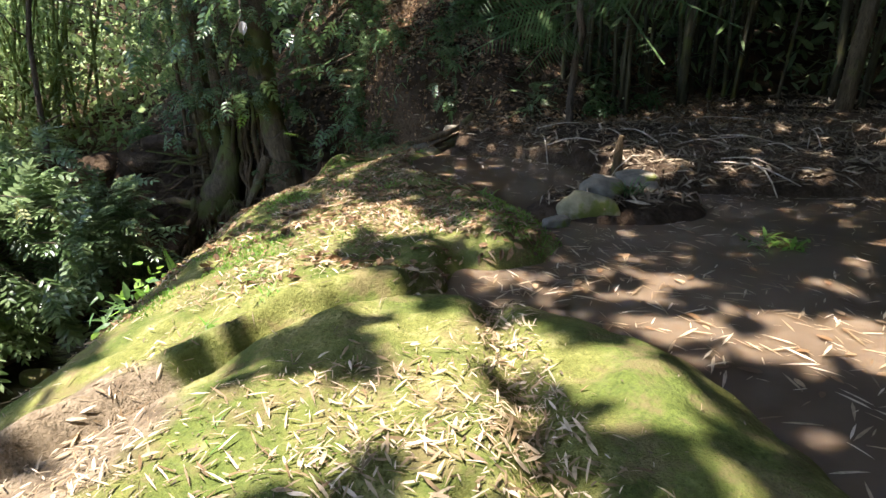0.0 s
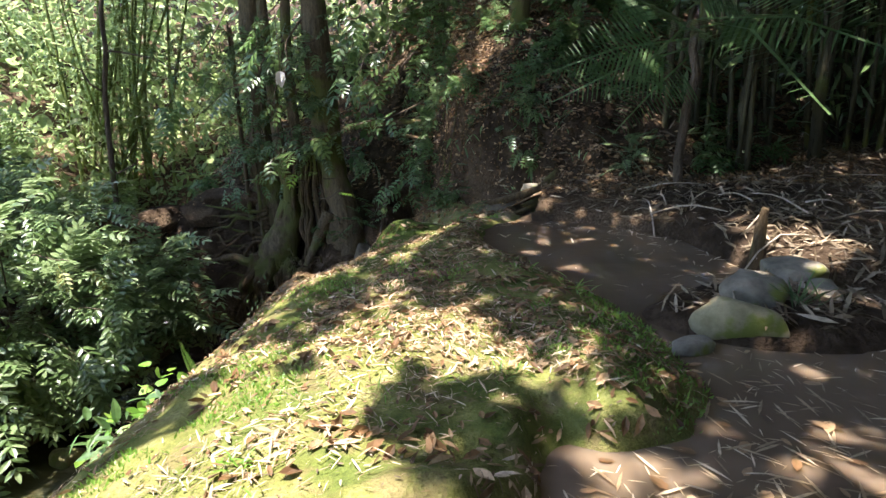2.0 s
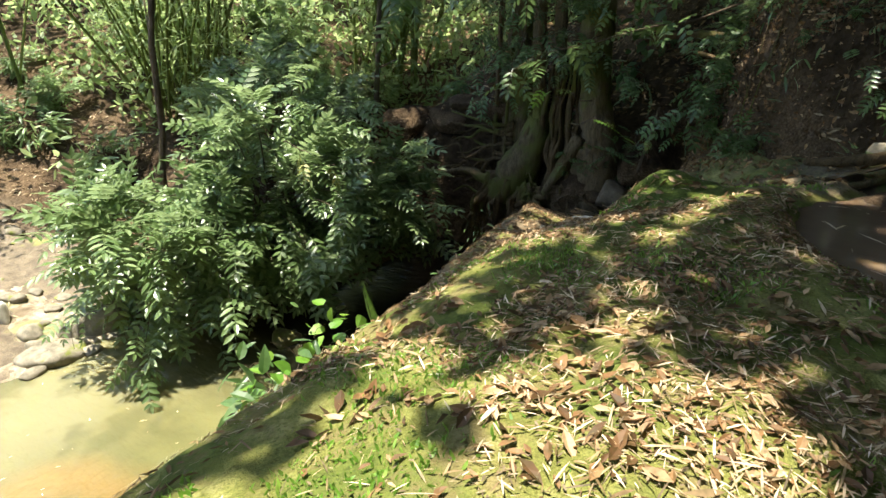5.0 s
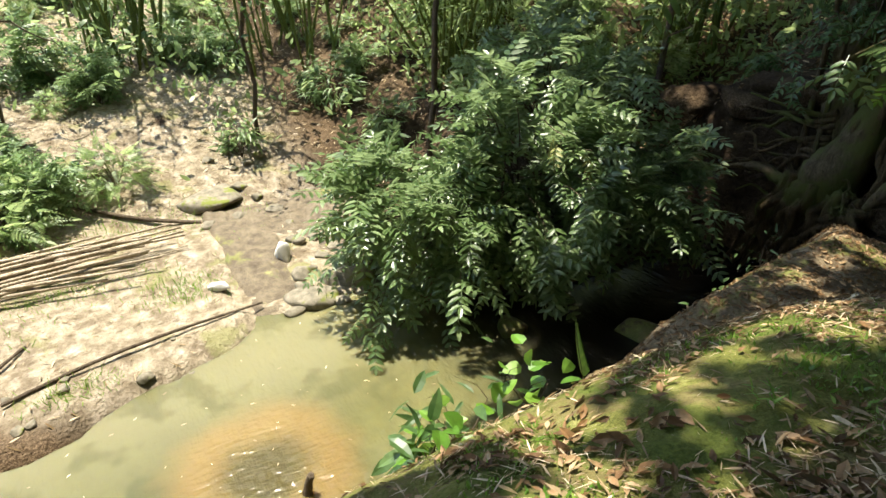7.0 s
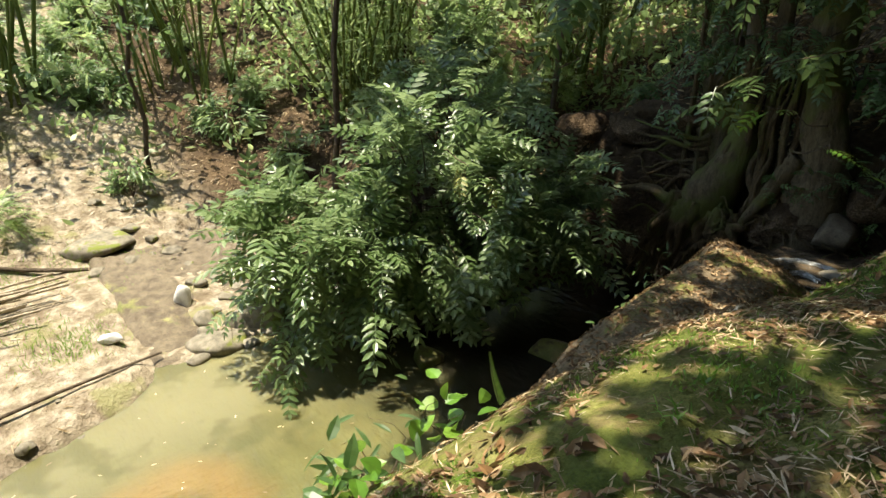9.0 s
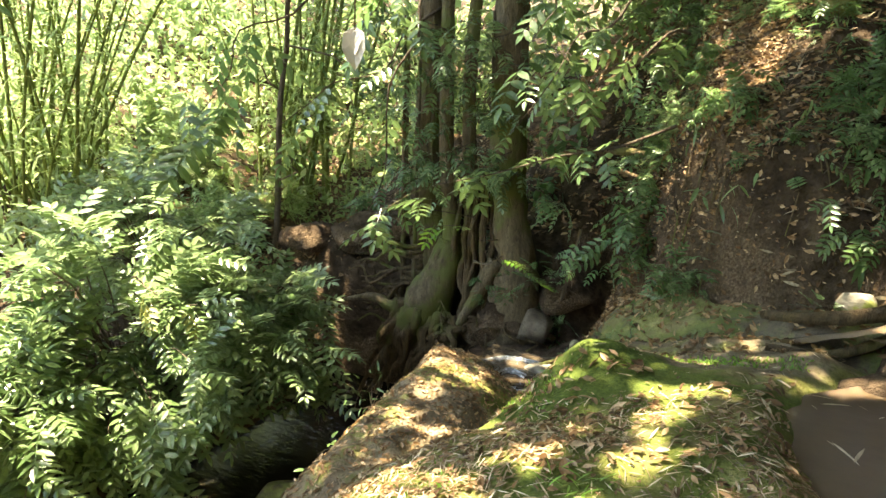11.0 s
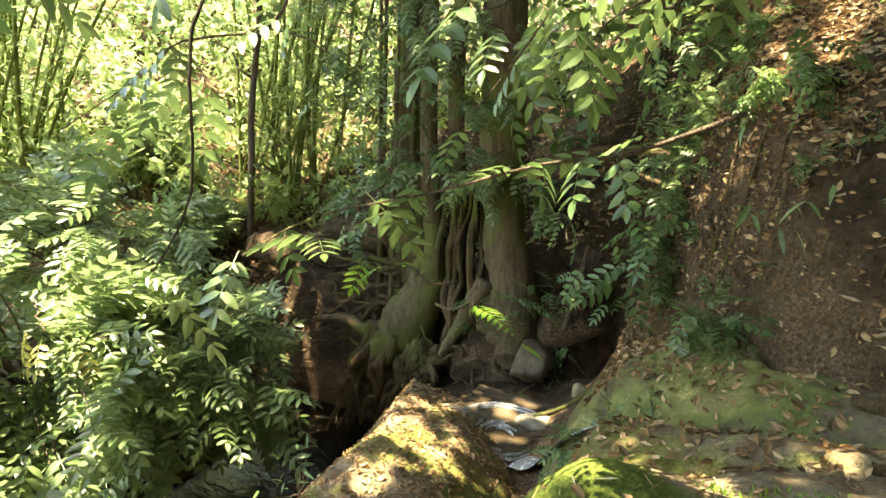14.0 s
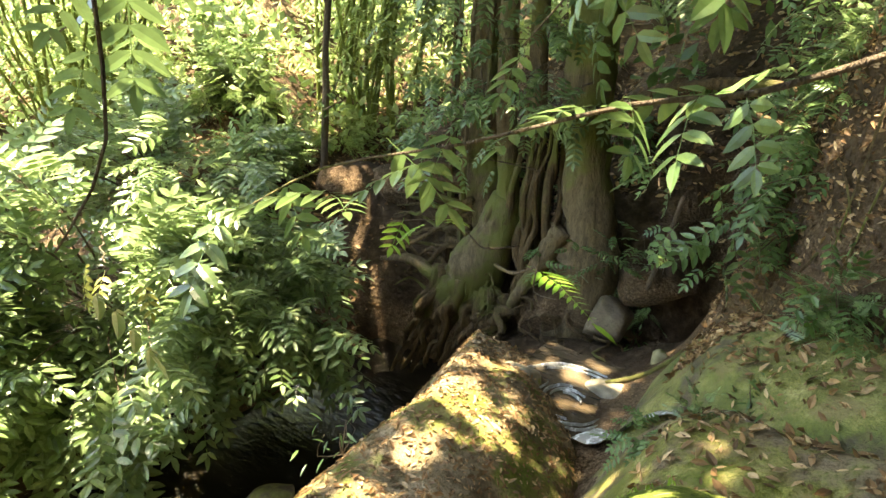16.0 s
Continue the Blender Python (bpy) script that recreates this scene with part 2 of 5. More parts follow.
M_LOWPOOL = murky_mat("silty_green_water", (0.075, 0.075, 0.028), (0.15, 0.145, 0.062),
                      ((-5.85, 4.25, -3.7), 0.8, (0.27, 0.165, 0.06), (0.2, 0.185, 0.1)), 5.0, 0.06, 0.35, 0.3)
M_BASIN = murky_mat("dark_basin_water", (0.05, 0.037, 0.022), (0.11, 0.083, 0.052), None, 6.0, 0.08, 0.8)
M_FOAM = murky_mat("white_water", (0.26, 0.27, 0.25), (0.8, 0.82, 0.81), None, 14, 0.2)

# ---------- numeric helpers ----------
rng = np.random.default_rng(7)


def ss(a, b, x):
    u = np.clip((x - a) / (b - a), 0, 1)
    return u * u * (3 - 2 * u)


def hash2(i, j, seed):
    v = np.sin(i * 127.1 + j * 311.7 + seed * 74.7) * 43758.5453
    return v - np.floor(v)


def vnoise(x, y, seed=0):
    i, j = np.floor(x), np.floor(y)
    u, v = x - i, y - j
    u, v = u * u * (3 - 2 * u), v * v * (3 - 2 * v)
    a, b = hash2(i, j, seed), hash2(i + 1, j, seed)
    c, d = hash2(i, j + 1, seed), hash2(i + 1, j + 1, seed)
    return (a * (1 - u) + b * u) * (1 - v) + (c * (1 - u) + d * u) * v - 0.5


def fbm(x, y, octaves=4, seed=0):
    return sum(vnoise(x * 2 ** k + 17 * k, y * 2 ** k + 9 * k, seed + k) / 2 ** k for k in range(octaves))


def mesh_of(name, verts, faces, material, smooth=False):
    me = bpy.data.meshes.new(name)
    me.from_pydata(np.asarray(verts).tolist(), [], faces if isinstance(faces, list) else faces.tolist())
    me.materials.append(material)
    if smooth:
        me.polygons.foreach_set("use_smooth", [True] * len(me.polygons))
    me.update()
    return me


def thing(name, label, category, group="", kind="", at=(0, 0, 0)):
    ob = new(name)
    ob.location = at
    ob.empty_display_size = 0.1
    return tagged(ob, label, category, group, kind)


def part(name, me, parent, label=""):
    ob = new(name, me)
    ob.parent = parent
    ob.matrix_parent_inverse = Matrix.Translation(parent.location).inverted() if parent.parent is None else Matrix.Identity(4)
    return tagged(ob, label)


def solo(name, me, label, category, group="", kind=""):
    return tagged(new(name, me), label, category, group, kind)


def grid_mesh(name, xs, ys, h, material):
    X, Y = np.meshgrid(xs, ys)
    Z = h(X, Y)
    v = np.stack([X, Y, Z], -1).reshape(-1, 3)
    n = len(xs)
    i = (np.arange(len(ys) - 1)[:, None] * n + np.arange(n - 1)[None, :]).ravel()
    return mesh_of(name, v, np.stack([i, i + 1, i + n + 1, i + n], 1), material, True)


def unit(v):
    v = np.asarray(v, float)
    return v / np.maximum(np.linalg.norm(v, axis=-1, keepdims=True), 1e-9)


# leaf templates: x across, y along, z up; length 1
def blade(width, fold=0.12, droop=0.12, widest=0.4):
    """A pointed leaf with a folded midrib."""
    rows = [(0.0, 0.0), (widest * 0.5, 0.85), (widest + 0.15, 0.95), (0.82, 0.5), (1.0, 0.0)]
    v, f = [(0, 0, 0)], []
    for y, w in rows[1:-1]:
        z = -droop * y * y
        v += [(-w * width / 2, y, z + fold * w * width), (0, y, z), (w * width / 2, y, z + fold * w * width)]
    v.append((0, 1, -droop))
    f += [(0, 2, 1), (0, 3, 2)]
    for k in range(len(rows) - 3):
        a, b = 1 + 3 * k, 4 + 3 * k
        f += [(a, a + 1, b + 1, b), (a + 1, a + 2, b + 2, b + 1)]
    a = 1 + 3 * (len(rows) - 3)
    t = len(v) - 1
    f += [(a, a + 1, t), (a + 1, a + 2, t)]
    return np.array(v, float), f


def sliver(width, bend=0.0):
    """A narrow leaf of six corners."""
    w = width / 2
    v = [(0, 0, 0), (-w, 0.3, bend * 0.5), (w, 0.3, bend * 0.5), (-w * 0.8, 0.68, bend * 0.6), (w * 0.8, 0.68, bend * 0.6), (0.1 * width, 1, 0)]
    return np.array(v, float), [(0, 2, 1), (1, 2, 4, 3), (3, 4, 5)]


def scatter(template, pos, fwd, up, size):
    """One mesh's corners and faces: the template laid at every place."""
    tv, tf = template
    pos, fwd = np.asarray(pos, float), unit(fwd)
    side = unit(np.cross(fwd, up))
    nrm = np.cross(side, fwd)
    size = np.broadcast_to(size, (len(pos),))[:, None, None]
    v = pos[:, None, :] + size * (tv[None, :, 0:1] * side[:, None] + tv[None, :, 1:2] * fwd[:, None] + tv[None, :, 2:3] * nrm[:, None])
    n, m = len(pos), len(tv)
    faces = []
    for f in tf:
        faces.append(np.array(f)[None, :] + (np.arange(n) * m)[:, None])
    return v.reshape(-1, 3), faces


def join(chunks):
    """Chunks of (corners, list of face arrays) as one corner array and a plain face list."""
    vs, fs, off = [], [], 0
    for v, faces in chunks:
        vs.append(np.asarray(v, float))
        for f in faces:
            fs += (np.asarray(f) + off).tolist() if np.ndim(f) == 2 else [[i + off for i in f]]
        off += len(v)
    return np.concatenate(vs), fs


def pinnate(pairs, leaf, width, droop=0.25, tip=True):
    """A compound leaf of length 1: leaflets in pairs on a thin stalk."""
    v, f = [], []
    tv, tf = sliver(width, 0.05) if leaf == "thin" else blade(width, 0.1, 0.15)
    ys = np.linspace(0.22, 0.92, pairs)
    pos, fwd, up, size = [], [], [], []
    for y in ys:
        for s in (-1, 1):
            pos.append((0, y, -droop * y * y))
            fwd.append((s * 0.85, 0.5, -0.18))
            up.append((0, 0, 1))
            size.append(0.42 * (1 - 0.5 * abs(y - 0.5)) if leaf == "wide" else 0.34 * (1.15 - y))
    if tip:
        pos.append((0, 0.95, -droop))
        fwd.append((0, 1, -0.3))
        up.append((0, 0, 1))
        size.append(0.34)
    lv, lf = scatter((tv, tf), pos, fwd, up, np.array(size))
    rv = np.array([(-0.006, 0, 0), (0.006, 0, 0), (0.006, 0.5, -droop * 0.25), (-0.006, 0.5, -droop * 0.25), (0.003, 1, -droop), (-0.003, 1, -droop)])
    v, f = join([(lv, lf), (rv, [(0, 1, 2, 3), (3, 2, 4, 5)])])
    return v, [tuple(q) for q in f]


def tube(points, radii, sides=7, wob=0.0, seed=0):
    """A tapered tube along points."""
    p = np.asarray(points, float)
    n = len(p)
    r = np.interp(np.linspace(0, 1, n), np.linspace(0, 1, len(radii)), radii)
    tan = unit(np.gradient(p, axis=0))
    ref = np.array([0.31, 0.17, 0.93]) if abs(tan[:, 2]).mean() < 0.8 else np.array([0.95, 0.2, 0.1])
    a = unit(np.cross(tan, ref))
    b = np.cross(tan, a)
    ang = np.linspace(0, 2 * math.pi, sides, endpoint=False)
    rr = r[:, None] * (1 + wob * np.random.default_rng(seed).uniform(-1, 1, (n, sides)))
    v = p[:, None] + rr[..., None] * (np.cos(ang)[None, :, None] * a[:, None] + np.sin(ang)[None, :, None] * b[:, None])
    f = []
    for k in range(n - 1):
        for s in range(sides):
            t = (s + 1) % sides
            f.append((k * sides + s, k * sides + t, (k + 1) * sides + t, (k + 1) * sides + s))
    f += [tuple(range(sides))[::-1], tuple((n - 1) * sides + s for s in range(sides))]
    return v.reshape(-1, 3), f


def smooth_line(points, n=14):
    p = np.asarray(points, float)
    t = np.linspace(0, len(p) - 1, n)
    out = []
    for u in t:
        i = min(int(u), len(p) - 2)
        s = u - i
        a, b, c, d = p[max(i - 1, 0)], p[i], p[i + 1], p[min(i + 2, len(p) - 1)]
        out.append(0.5 * (2 * b + (c - a) * s + (2 * a - 5 * b + 4 * c - d) * s * s + (3 * b - a - 3 * c + d) * s ** 3))
    return np.array(out)


def wiggle(a, b, amp, n=8, seed=0, sag=0.0):
    g = np.random.default_rng(seed)
    a, b = np.asarray(a, float), np.asarray(b, float)
    u = np.linspace(0, 1, n)[:, None]
    off = g.normal(0, amp, (n, 3)) * np.sin(u * math.pi) ** 0.5
    p = a + (b - a) * u + off
    p[:, 2] += sag * 4 * (u * (1 - u))[:, 0]
    return p


# ---------- ground ----------
def upper_shore(x):
    return np.interp(x, [-0.6, 0.0, 0.8, 1.25, 1.65, 1.9, 2.3, 3, 3.85, 4.6, 5.5, 6.8], [8.0, 8.3, 8.2, 7.8, 7.35, 6.3, 5.8, 5.8, 5.7, 5.7, 4.9, -9])


def ground_h(x, y, rough=True):
    d = y - upper_shore(x)
    up = -0.5 + 0.62 * ss(-0.5, 0.5, d) + 0.06 * np.clip(d, 0, 6)
    # leafy shoal that carries the boulders
    up = np.maximum(up, 0.015 - 0.6 * np.clip(np.hypot((x - 1.65) / 1.1, (y - 5.3) / 0.65) - 0.6, 0, None))
    yf = np.interp(x, [-1.9, -1.4, -0.8, -0.5, 0, 1, 2, 4, 8, 14], [11.35, 10.85, 10.2, 9.95, 9.5, 9.1, 9.3, 11, 13, 17])
    slope = np.interp(x, [-2, 0, 1, 2.2, 4], [0.74, 0.74, 0.74, 0.6, 0.35])
    face = np.interp(x, [-2, 0.3, 1.6], [0.6, 0.5, 0.0])
    lump = 0.35 * fbm(x * 1.1 + 2, y * 1.1, 4, 15) + 0.22 * fbm(x * 3.3, y * 3.3, 3, 16)
    back = np.clip(y - yf + lump * ss(0.0, 0.5, y - yf), 0, None)
    hill = back * slope + face * np.clip(back, 0, 0.8)
    shelf = hill * 2.3 + 0.6 * fbm(x * 1.5, y * 0.7, 3, 17)
    hill = np.where(x < 2.2, np.clip(0.72 * hill + 0.28 * (np.floor(shelf) + ss(0.55, 1.0, shelf - np.floor(shelf))) / 2.3, 0, None), hill)
    up = up + 14 * (1 - np.exp(-hill / 14))
    chute = np.interp(x, [-5.8, -5.2, -4.5, -3.8, -3, -2.4, -1.75, -1.2, -0.7], [-4.3, -3.6, -2.5, -2.2, -2.12, -1.8, -1.1, -0.62, -0.15])
    under = np.interp(x, [-3, -2, -1, -0.5], [-4.4, -2.8, -0.7, -0.3])
    w = ss(8.2, 9.6, y)
    low = chute * w + under * (1 - w)
    gully = np.exp(-((x + 2.2) / 0.38) ** 2)
    y0 = 13.1
    mound = np.clip(1.15 * ss(0, 0.5, y - y0) + np.interp(x, [-4, -3], [0.75, 1.0]) * np.clip(y - y0 - 0.4, 0, None), 0, None)
    low = low + 14 * (1 - np.exp(-mound / 14)) - 1.5 * gully * ss(12.9, 13.5, y) * ss(15.6, 14.0, y)
    cap = np.interp(x, [-2, -1.75, -1.2, -0.5, 0.2, 1], [-1.3, -1.1, -0.62, -0.3, 0.0, 6]) + 3 * np.clip(y - yf - 0.2, 0, None) - 0.35 * ss(8.6, 9.2, y)
    k = ss(-2.35 + 0.25 * vnoise(y * 1.7, y * 0 + 3.3, 6), -1.15 + 0.3 * vnoise(y * 1.3, y * 0 + 7.3, 5), x)
    east = low * (1 - k) + np.minimum(up, cap) * k
    # western valley
    yb = np.interp(x, [-30, -14, -9, -7.8, -7.2], [10, 8.5, 7.3, 7.4, 9.0])
    dn = np.maximum(np.minimum(y - yb, -7.1 - x), (y - 13.3) * np.where(x < -5, 1, 0.2))
    nw = -4.3 + 0.8 * ss(-0.5, 0.4, dn) + 0.36 * np.clip(dn, 0, None)
    xs = np.interp(y, [-8, 0, 1.5, 2.6, 3.3, 4, 4.8, 5.2], [-6, -7, -7.45, -7.65, -7.7, -8.1, -8.4, -9])
    xs = xs + 0.5 * fbm(y * 0.9, y * 0 + 4.0, 3, 51)
    ysb = np.interp(x, [-30, -14, -11.8, -10, -8.4], [6, 5, 5, 4.75, 5.0])
    dw = np.minimum(xs - x, np.where(x < -8.4, ysb - y, 9.0))
    ws = -4.3 + 0.72 * ss(-0.6, 0.25, dw) + 0.04 * np.clip(dw, 0, None)
    bed = np.interp(x, [-18, -12, -9.5, -8.9, -8.2], [-3.4, -3.56, -3.66, -3.75, -4.3])
    west = np.maximum(np.maximum(bed, nw), ws)
    west = west + 0.34 * np.clip(-13.2 - x, 0, 30) + 0.3 * np.clip(-3 - y, 0, 20)
    m = ss(-5.3, -6.0, x)
    h = east * (1 - m) + west * m
    ledge = ss(-9.8, -7.4, x) * ss(-4.9, -5.5, x) * ss(13.1, 14.0, y) * ss(21, 18, y)
    h = h + ledge * np.clip(-1.1 + 0.4 * (y - 13.4) - h, 0, None)
    h = h + 0.45 * np.clip(x - 8.5, 0, 25) + np.where(x > -3, 0.4 * np.clip(-5 - y, 0, 20), 0)
    if rough:
        land = ss(-4.0, -3.6, h) * (1 - ss(-0.35, -0.1, h) * 0) * np.where((h > -0.45) & (h < -0.08) & (x > -0.4), 0.15, 1)
        h = h + land * (0.10 * fbm(x * 1.3, y * 1.3, 4, 3) + 0.25 * ss(0.4, 2.5, h) * fbm(x * 0.9, y * 0.9, 3, 11))
        # stepped ledges of the stream bed
        sb = ss(-8.2, -9.2, x) * ss(4.6, 5.2, y) * ss(9.2, 8.0, y) * ss(-17, -14, x)
        h = h + sb * 0.16 * np.round(4 * fbm(x * 0.8, y * 1.3, 3, 5)) / 4
        h = h + 0.12 * ss(9.5, 10, y) * ss(0.5, -0.5, x) * ss(-4.5, -3.5, x) * np.round(5 * fbm(x * 1.6, y * 1.6, 3, 8)) / 5
    return h


RX = [-3, -1, 0, 1.6, 2.04, 2.48, 2.85, 3.07, 3.28, 3.5, 3.66, 3.83, 4.27, 4.8, 5.3, 5.86, 7.2, 7.9, 8.4, 9.0]
RV = [1.9, 1.7, 1.55, 1.38, 1.33, 1.15, 0.79, 0.30, 0.02, 0.03, 0.25, 0.70, 0.91, 0.88, 0.76, 0.45, -0.35, -0.42, -0.15, 0.3]


def ridge_h(x, y):
    xo = 0.10 * fbm(y * 0.8 + 3, y * 0 + 2.5, 3, 2)
    xo = xo - 0.55 * ss(6.6, 8.2, y)
    left = np.interp(x + xo, [-4.2, -3.9, -3.5, -3.2, -2.9, -2.45, -2.1, -1.75, -1.2, -0.8, 0, 2],
                     [-5.2, -4.2, -2.6, -1.75, -1.05, -0.56, -0.35, -0.2, -0.03, 0.03, 0.07, 0.07])
    d = np.interp(y, RX, RV) + 0.05 * fbm(x * 2 + 5, y * 2, 3, 4) - x
    right = np.where(d > 0, -0.09 + 0.22 * (1 - np.exp(-d / 0.38)), -0.09 + d * 1.1)
    z = np.minimum(left, right)
    # groove between the front lobes and the long rock behind
    yg = np.interp(x, [-2.2, -1.6, -1.05, -0.85, -0.45, 0.0, 0.1], [1.3, 2.0, 2.42, 2.68, 2.93, 3.2, 3.25])
    off = y - yg
    z = z + 0.09 * np.exp(-((off - 0.18) / 0.16) ** 2) * ss(0.3, -0.5, x) - 0.10 * np.exp(-(off / 0.085) ** 2) * ss(0.35, -0.1, x)
    z = z - 0.06 * np.exp(-((off + 0.3) / 0.22) ** 2) * ss(-0.7, -1.2, x)
    # crevice between the two front lobes
    xc = np.interp(y, [-1, 1.4, 1.9, 2.35, 3.1], [0.3, 0.33, 0.33, 0.30, 0.26])
    z = z - 0.10 * np.exp(-((x - xc) / 0.09) ** 2) * ss(3.3, 2.9, y)
    z = z + 0.05 * np.exp(-((x - 0.8) / 0.4) ** 2 - ((y - 1.9) / 0.8) ** 2) + 0.04 * np.exp(-((x + 0.35) / 0.4) ** 2 - ((y - 2.4) / 0.4) ** 2)
    # cleft running in from the pool and hollows of the long rock
    z = z - 0.10 * np.exp(-((x - 0.12) / 0.16) ** 2 - ((y - 3.75) / 0.28) ** 2)
    z = z + 0.06 * np.exp(-((x - 0.45) / 0.25) ** 2 - ((y - 4.1) / 0.3) ** 2) + 0.05 * np.exp(-((x + 0.1) / 0.12) ** 2 - ((y - 3.6) / 0.4) ** 2)
    # cushion of green moss at the far end
    z = z + 0.24 * np.exp(-((x + 1.55) / 0.34) ** 2 - ((y - 8.35) / 0.55) ** 2)
    z = z - 0.09 * ss(8.2, 8.6, y) * ss(-1.3, -0.9, x)
    end = np.clip(y - (8.35 + 0.45 * ss(-1.3, -0.8, x) - 0.3 * np.clip(-x - 1.7, 0, 3)), 0, None)
    z = z - 0.45 * end ** 1.3 - ss(0.8, 1.4, end) * 2.5
    near = ss(-4.0, -2.4, z)
    return z + near * (0.08 * fbm(x * 1.5, y * 1.2, 4, 6) + 0.045 * fbm(x * 4, y * 4, 4, 9))


def slab_h(x, y):
    """Bare rock between the cascade and the dark lower pool."""
    cx = np.interp(y, [6.0, 7.5, 9, 10, 12.2], [-3.0, -3.15, -3.3, -3.4, -4.4])
    cz = np.interp(y, [6.0, 7.0, 7.5, 9, 10, 12.2], [-1.9, -1.3, -1.15, -1.2, -1.35, -2.15])
    o = x - cx
    z = cz + np.where(o < 0, -0.25 * np.abs(o) - 1.5 * np.clip(-o - 0.15, 0, None) ** 1.3, -0.10 * o - 0.5 * np.clip(o - 0.5, 0, None) ** 1.3)
    z = z - 3 * np.clip(y - 12.0, 0, None) ** 1.5 - 0.6 * np.clip(o - 1.0, 0, None)
    return z + 0.12 * fbm(x * 1.4, y * 1.4, 4, 21) + 0.06 * fbm(x * 5, y * 5, 3, 22)


def steps(*spans):
    out = []
    for a, b, s in spans:
        out.append(np.arange(a, b, s))
    return np.concatenate(out)


gx = steps((-400, -40, 40), (-40, -18, 1.0), (-18, -9, 0.16), (-9, -5, 0.10), (-5, 3, 0.055), (3, 8, 0.14), (8, 30, 1.0), (30, 401, 40))
gy = steps((-400, -20, 40), (-20, -4, 1.0), (-4, 7.5, 0.13), (7.5, 14.5, 0.055), (14.5, 22, 0.2), (22, 45, 1.0), (45, 401, 40))
ground = solo("ground", grid_mesh("ground", gx, gy, ground_h, M_SOIL), "brown forest floor and sandy stream banks under leaf litter", "ground", kind="structure")
ridge = thing("rock_ridge", "long moss-covered rock ridge strewn with dry bamboo leaves", "rock", at=(-0.5, 3, -0.3))


def ridge_piece(name, keep, label):
    rock_piece(ridge, name, grid_mesh(name, steps((-4.3, 2.2, 0.03)), steps((-3, 10.0, 0.03)), ridge_h, M_MOSS), keep, label)


def rock_piece(owner, name, me, keep, label):
    """The lobe of a rock that keep(centre) picks, as a part of its own."""
    bm = bmesh.new()
    bm.from_mesh(me)
    bmesh.ops.delete(bm, geom=[f for f in bm.faces if not keep(f.calc_center_median())], context="FACES")
    bm.to_mesh(me)
    bm.free()
    part(name, me, owner, label)


def groove_y(x):
    return float(np.interp(x, [-2.2, -1.6, -1.05, -0.85, -0.45, 0.0, 0.3, 2], [1.3, 2.0, 2.42, 2.68, 2.93, 3.2, 3.35, 3.35]))


ridge_piece("long_rock", lambda c: c.y >= groove_y(c.x), "long mossy back of the ridge under dry leaves")
ridge_piece("front_lobe", lambda c: c.y < groove_y(c.x) and c.x < 0.3, "rounded front lobe with pale moss and litter")
ridge_piece("green_lobe", lambda c: c.y < groove_y(c.x) and c.x >= 0.3, "smooth green moss cushion beside the pool")
slab = solo("rock_slab", grid_mesh("rock_slab", steps((-6.2, -0.6, 0.045)), steps((5.8, 13.2, 0.045)), slab_h, M_SLAB),
            "bare brown rock slab beside the cascade", "rock")


def water(name, x0, x1, y0, y1, z, material, label, n=2):
    return solo(name, grid_mesh(name, np.linspace(x0, x1, n), np.linspace(y0, y1, n), lambda a, b: a * 0 + z, material), label, "water", kind="structure")


ys = steps((-9, 7.5, 0.75), (7.5, 8.55, 0.1))
west = np.interp(ys, [7.5, 7.9, 8.2, 8.55], [-0.75, -0.6, -0.3, 0.05])
pool_rows = [(a, b) for a, b in zip(west, ys)]
pool_verts = [(a + (7.5 - a) * u / 6, b, -0.08) for a, b in pool_rows for u in range(7)]
pool_faces = [(7 * j + i, 7 * j + i + 1, 7 * j + i + 8, 7 * j + i + 7) for j in range(len(ys) - 1) for i in range(6)]
upper_pool = solo("water_upper_pool", mesh_of("water_upper_pool", pool_verts, pool_faces, M_POOL, True), "still murky brown pool with floating bamboo leaves", "water", kind="structure")
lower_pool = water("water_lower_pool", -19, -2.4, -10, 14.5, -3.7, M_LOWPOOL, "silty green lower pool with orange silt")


def top_h(x, y):
    return np.maximum(ground_h(x, y), np.where((x > -4.2) & (x < 2.1) & (y > -2.9) & (y < 9.9), ridge_h(x, y), -9.0))


def top_all(x, y):
    z = top_h(x, y)
    return np.maximum(z, np.where((x > -6.1) & (x < -0.7) & (y > 6) & (y < 13), slab_h(x, y), -9.0))


def normals_at(f, x, y, e=0.03):
    return unit(np.stack([f(x - e, y) - f(x + e, y), f(x, y - e) - f(x, y + e), np.full_like(x, 2 * e)], -1))

def bench_h(x, y):
    yf = np.interp(x, [-2.0, -1.7, -0.8, 0, 1], [11.6, 11.3, 10.3, 9.7, 9.2])
    e = np.minimum(np.minimum(x + 2.6, 1.0 - x), np.minimum(y - 8.9, yf - y + 0.25))
    z = -0.32 + np.interp(x + 0.97, [-1.65, -1.1, -0.8, -0.4, 0, 0.78, 2], [-2.0, -0.95, -0.46, -0.2, 0, 0.33, 0.4]) + 0.10 * (y - 9.76)
    z = z + 0.12 * fbm(x * 1.3 + 3, y * 1.3, 3, 31) + 0.04 * fbm(x * 5, y * 5, 3, 33)
    groove = np.interp(x, [-2, -1.2, -0.6, 0.3], [10.4, 9.75, 9.5, 9.0])
    return z - 0.16 * np.exp(-((y - groove) / 0.14) ** 2) - 0.9 * ss(0.3, 0.0, e)


def bench_split(c):
    return c.y >= float(np.interp(c.x, [-2, -1.2, -0.6, 0.3, 1.2], [10.4, 9.75, 9.5, 9.0, 8.7]))


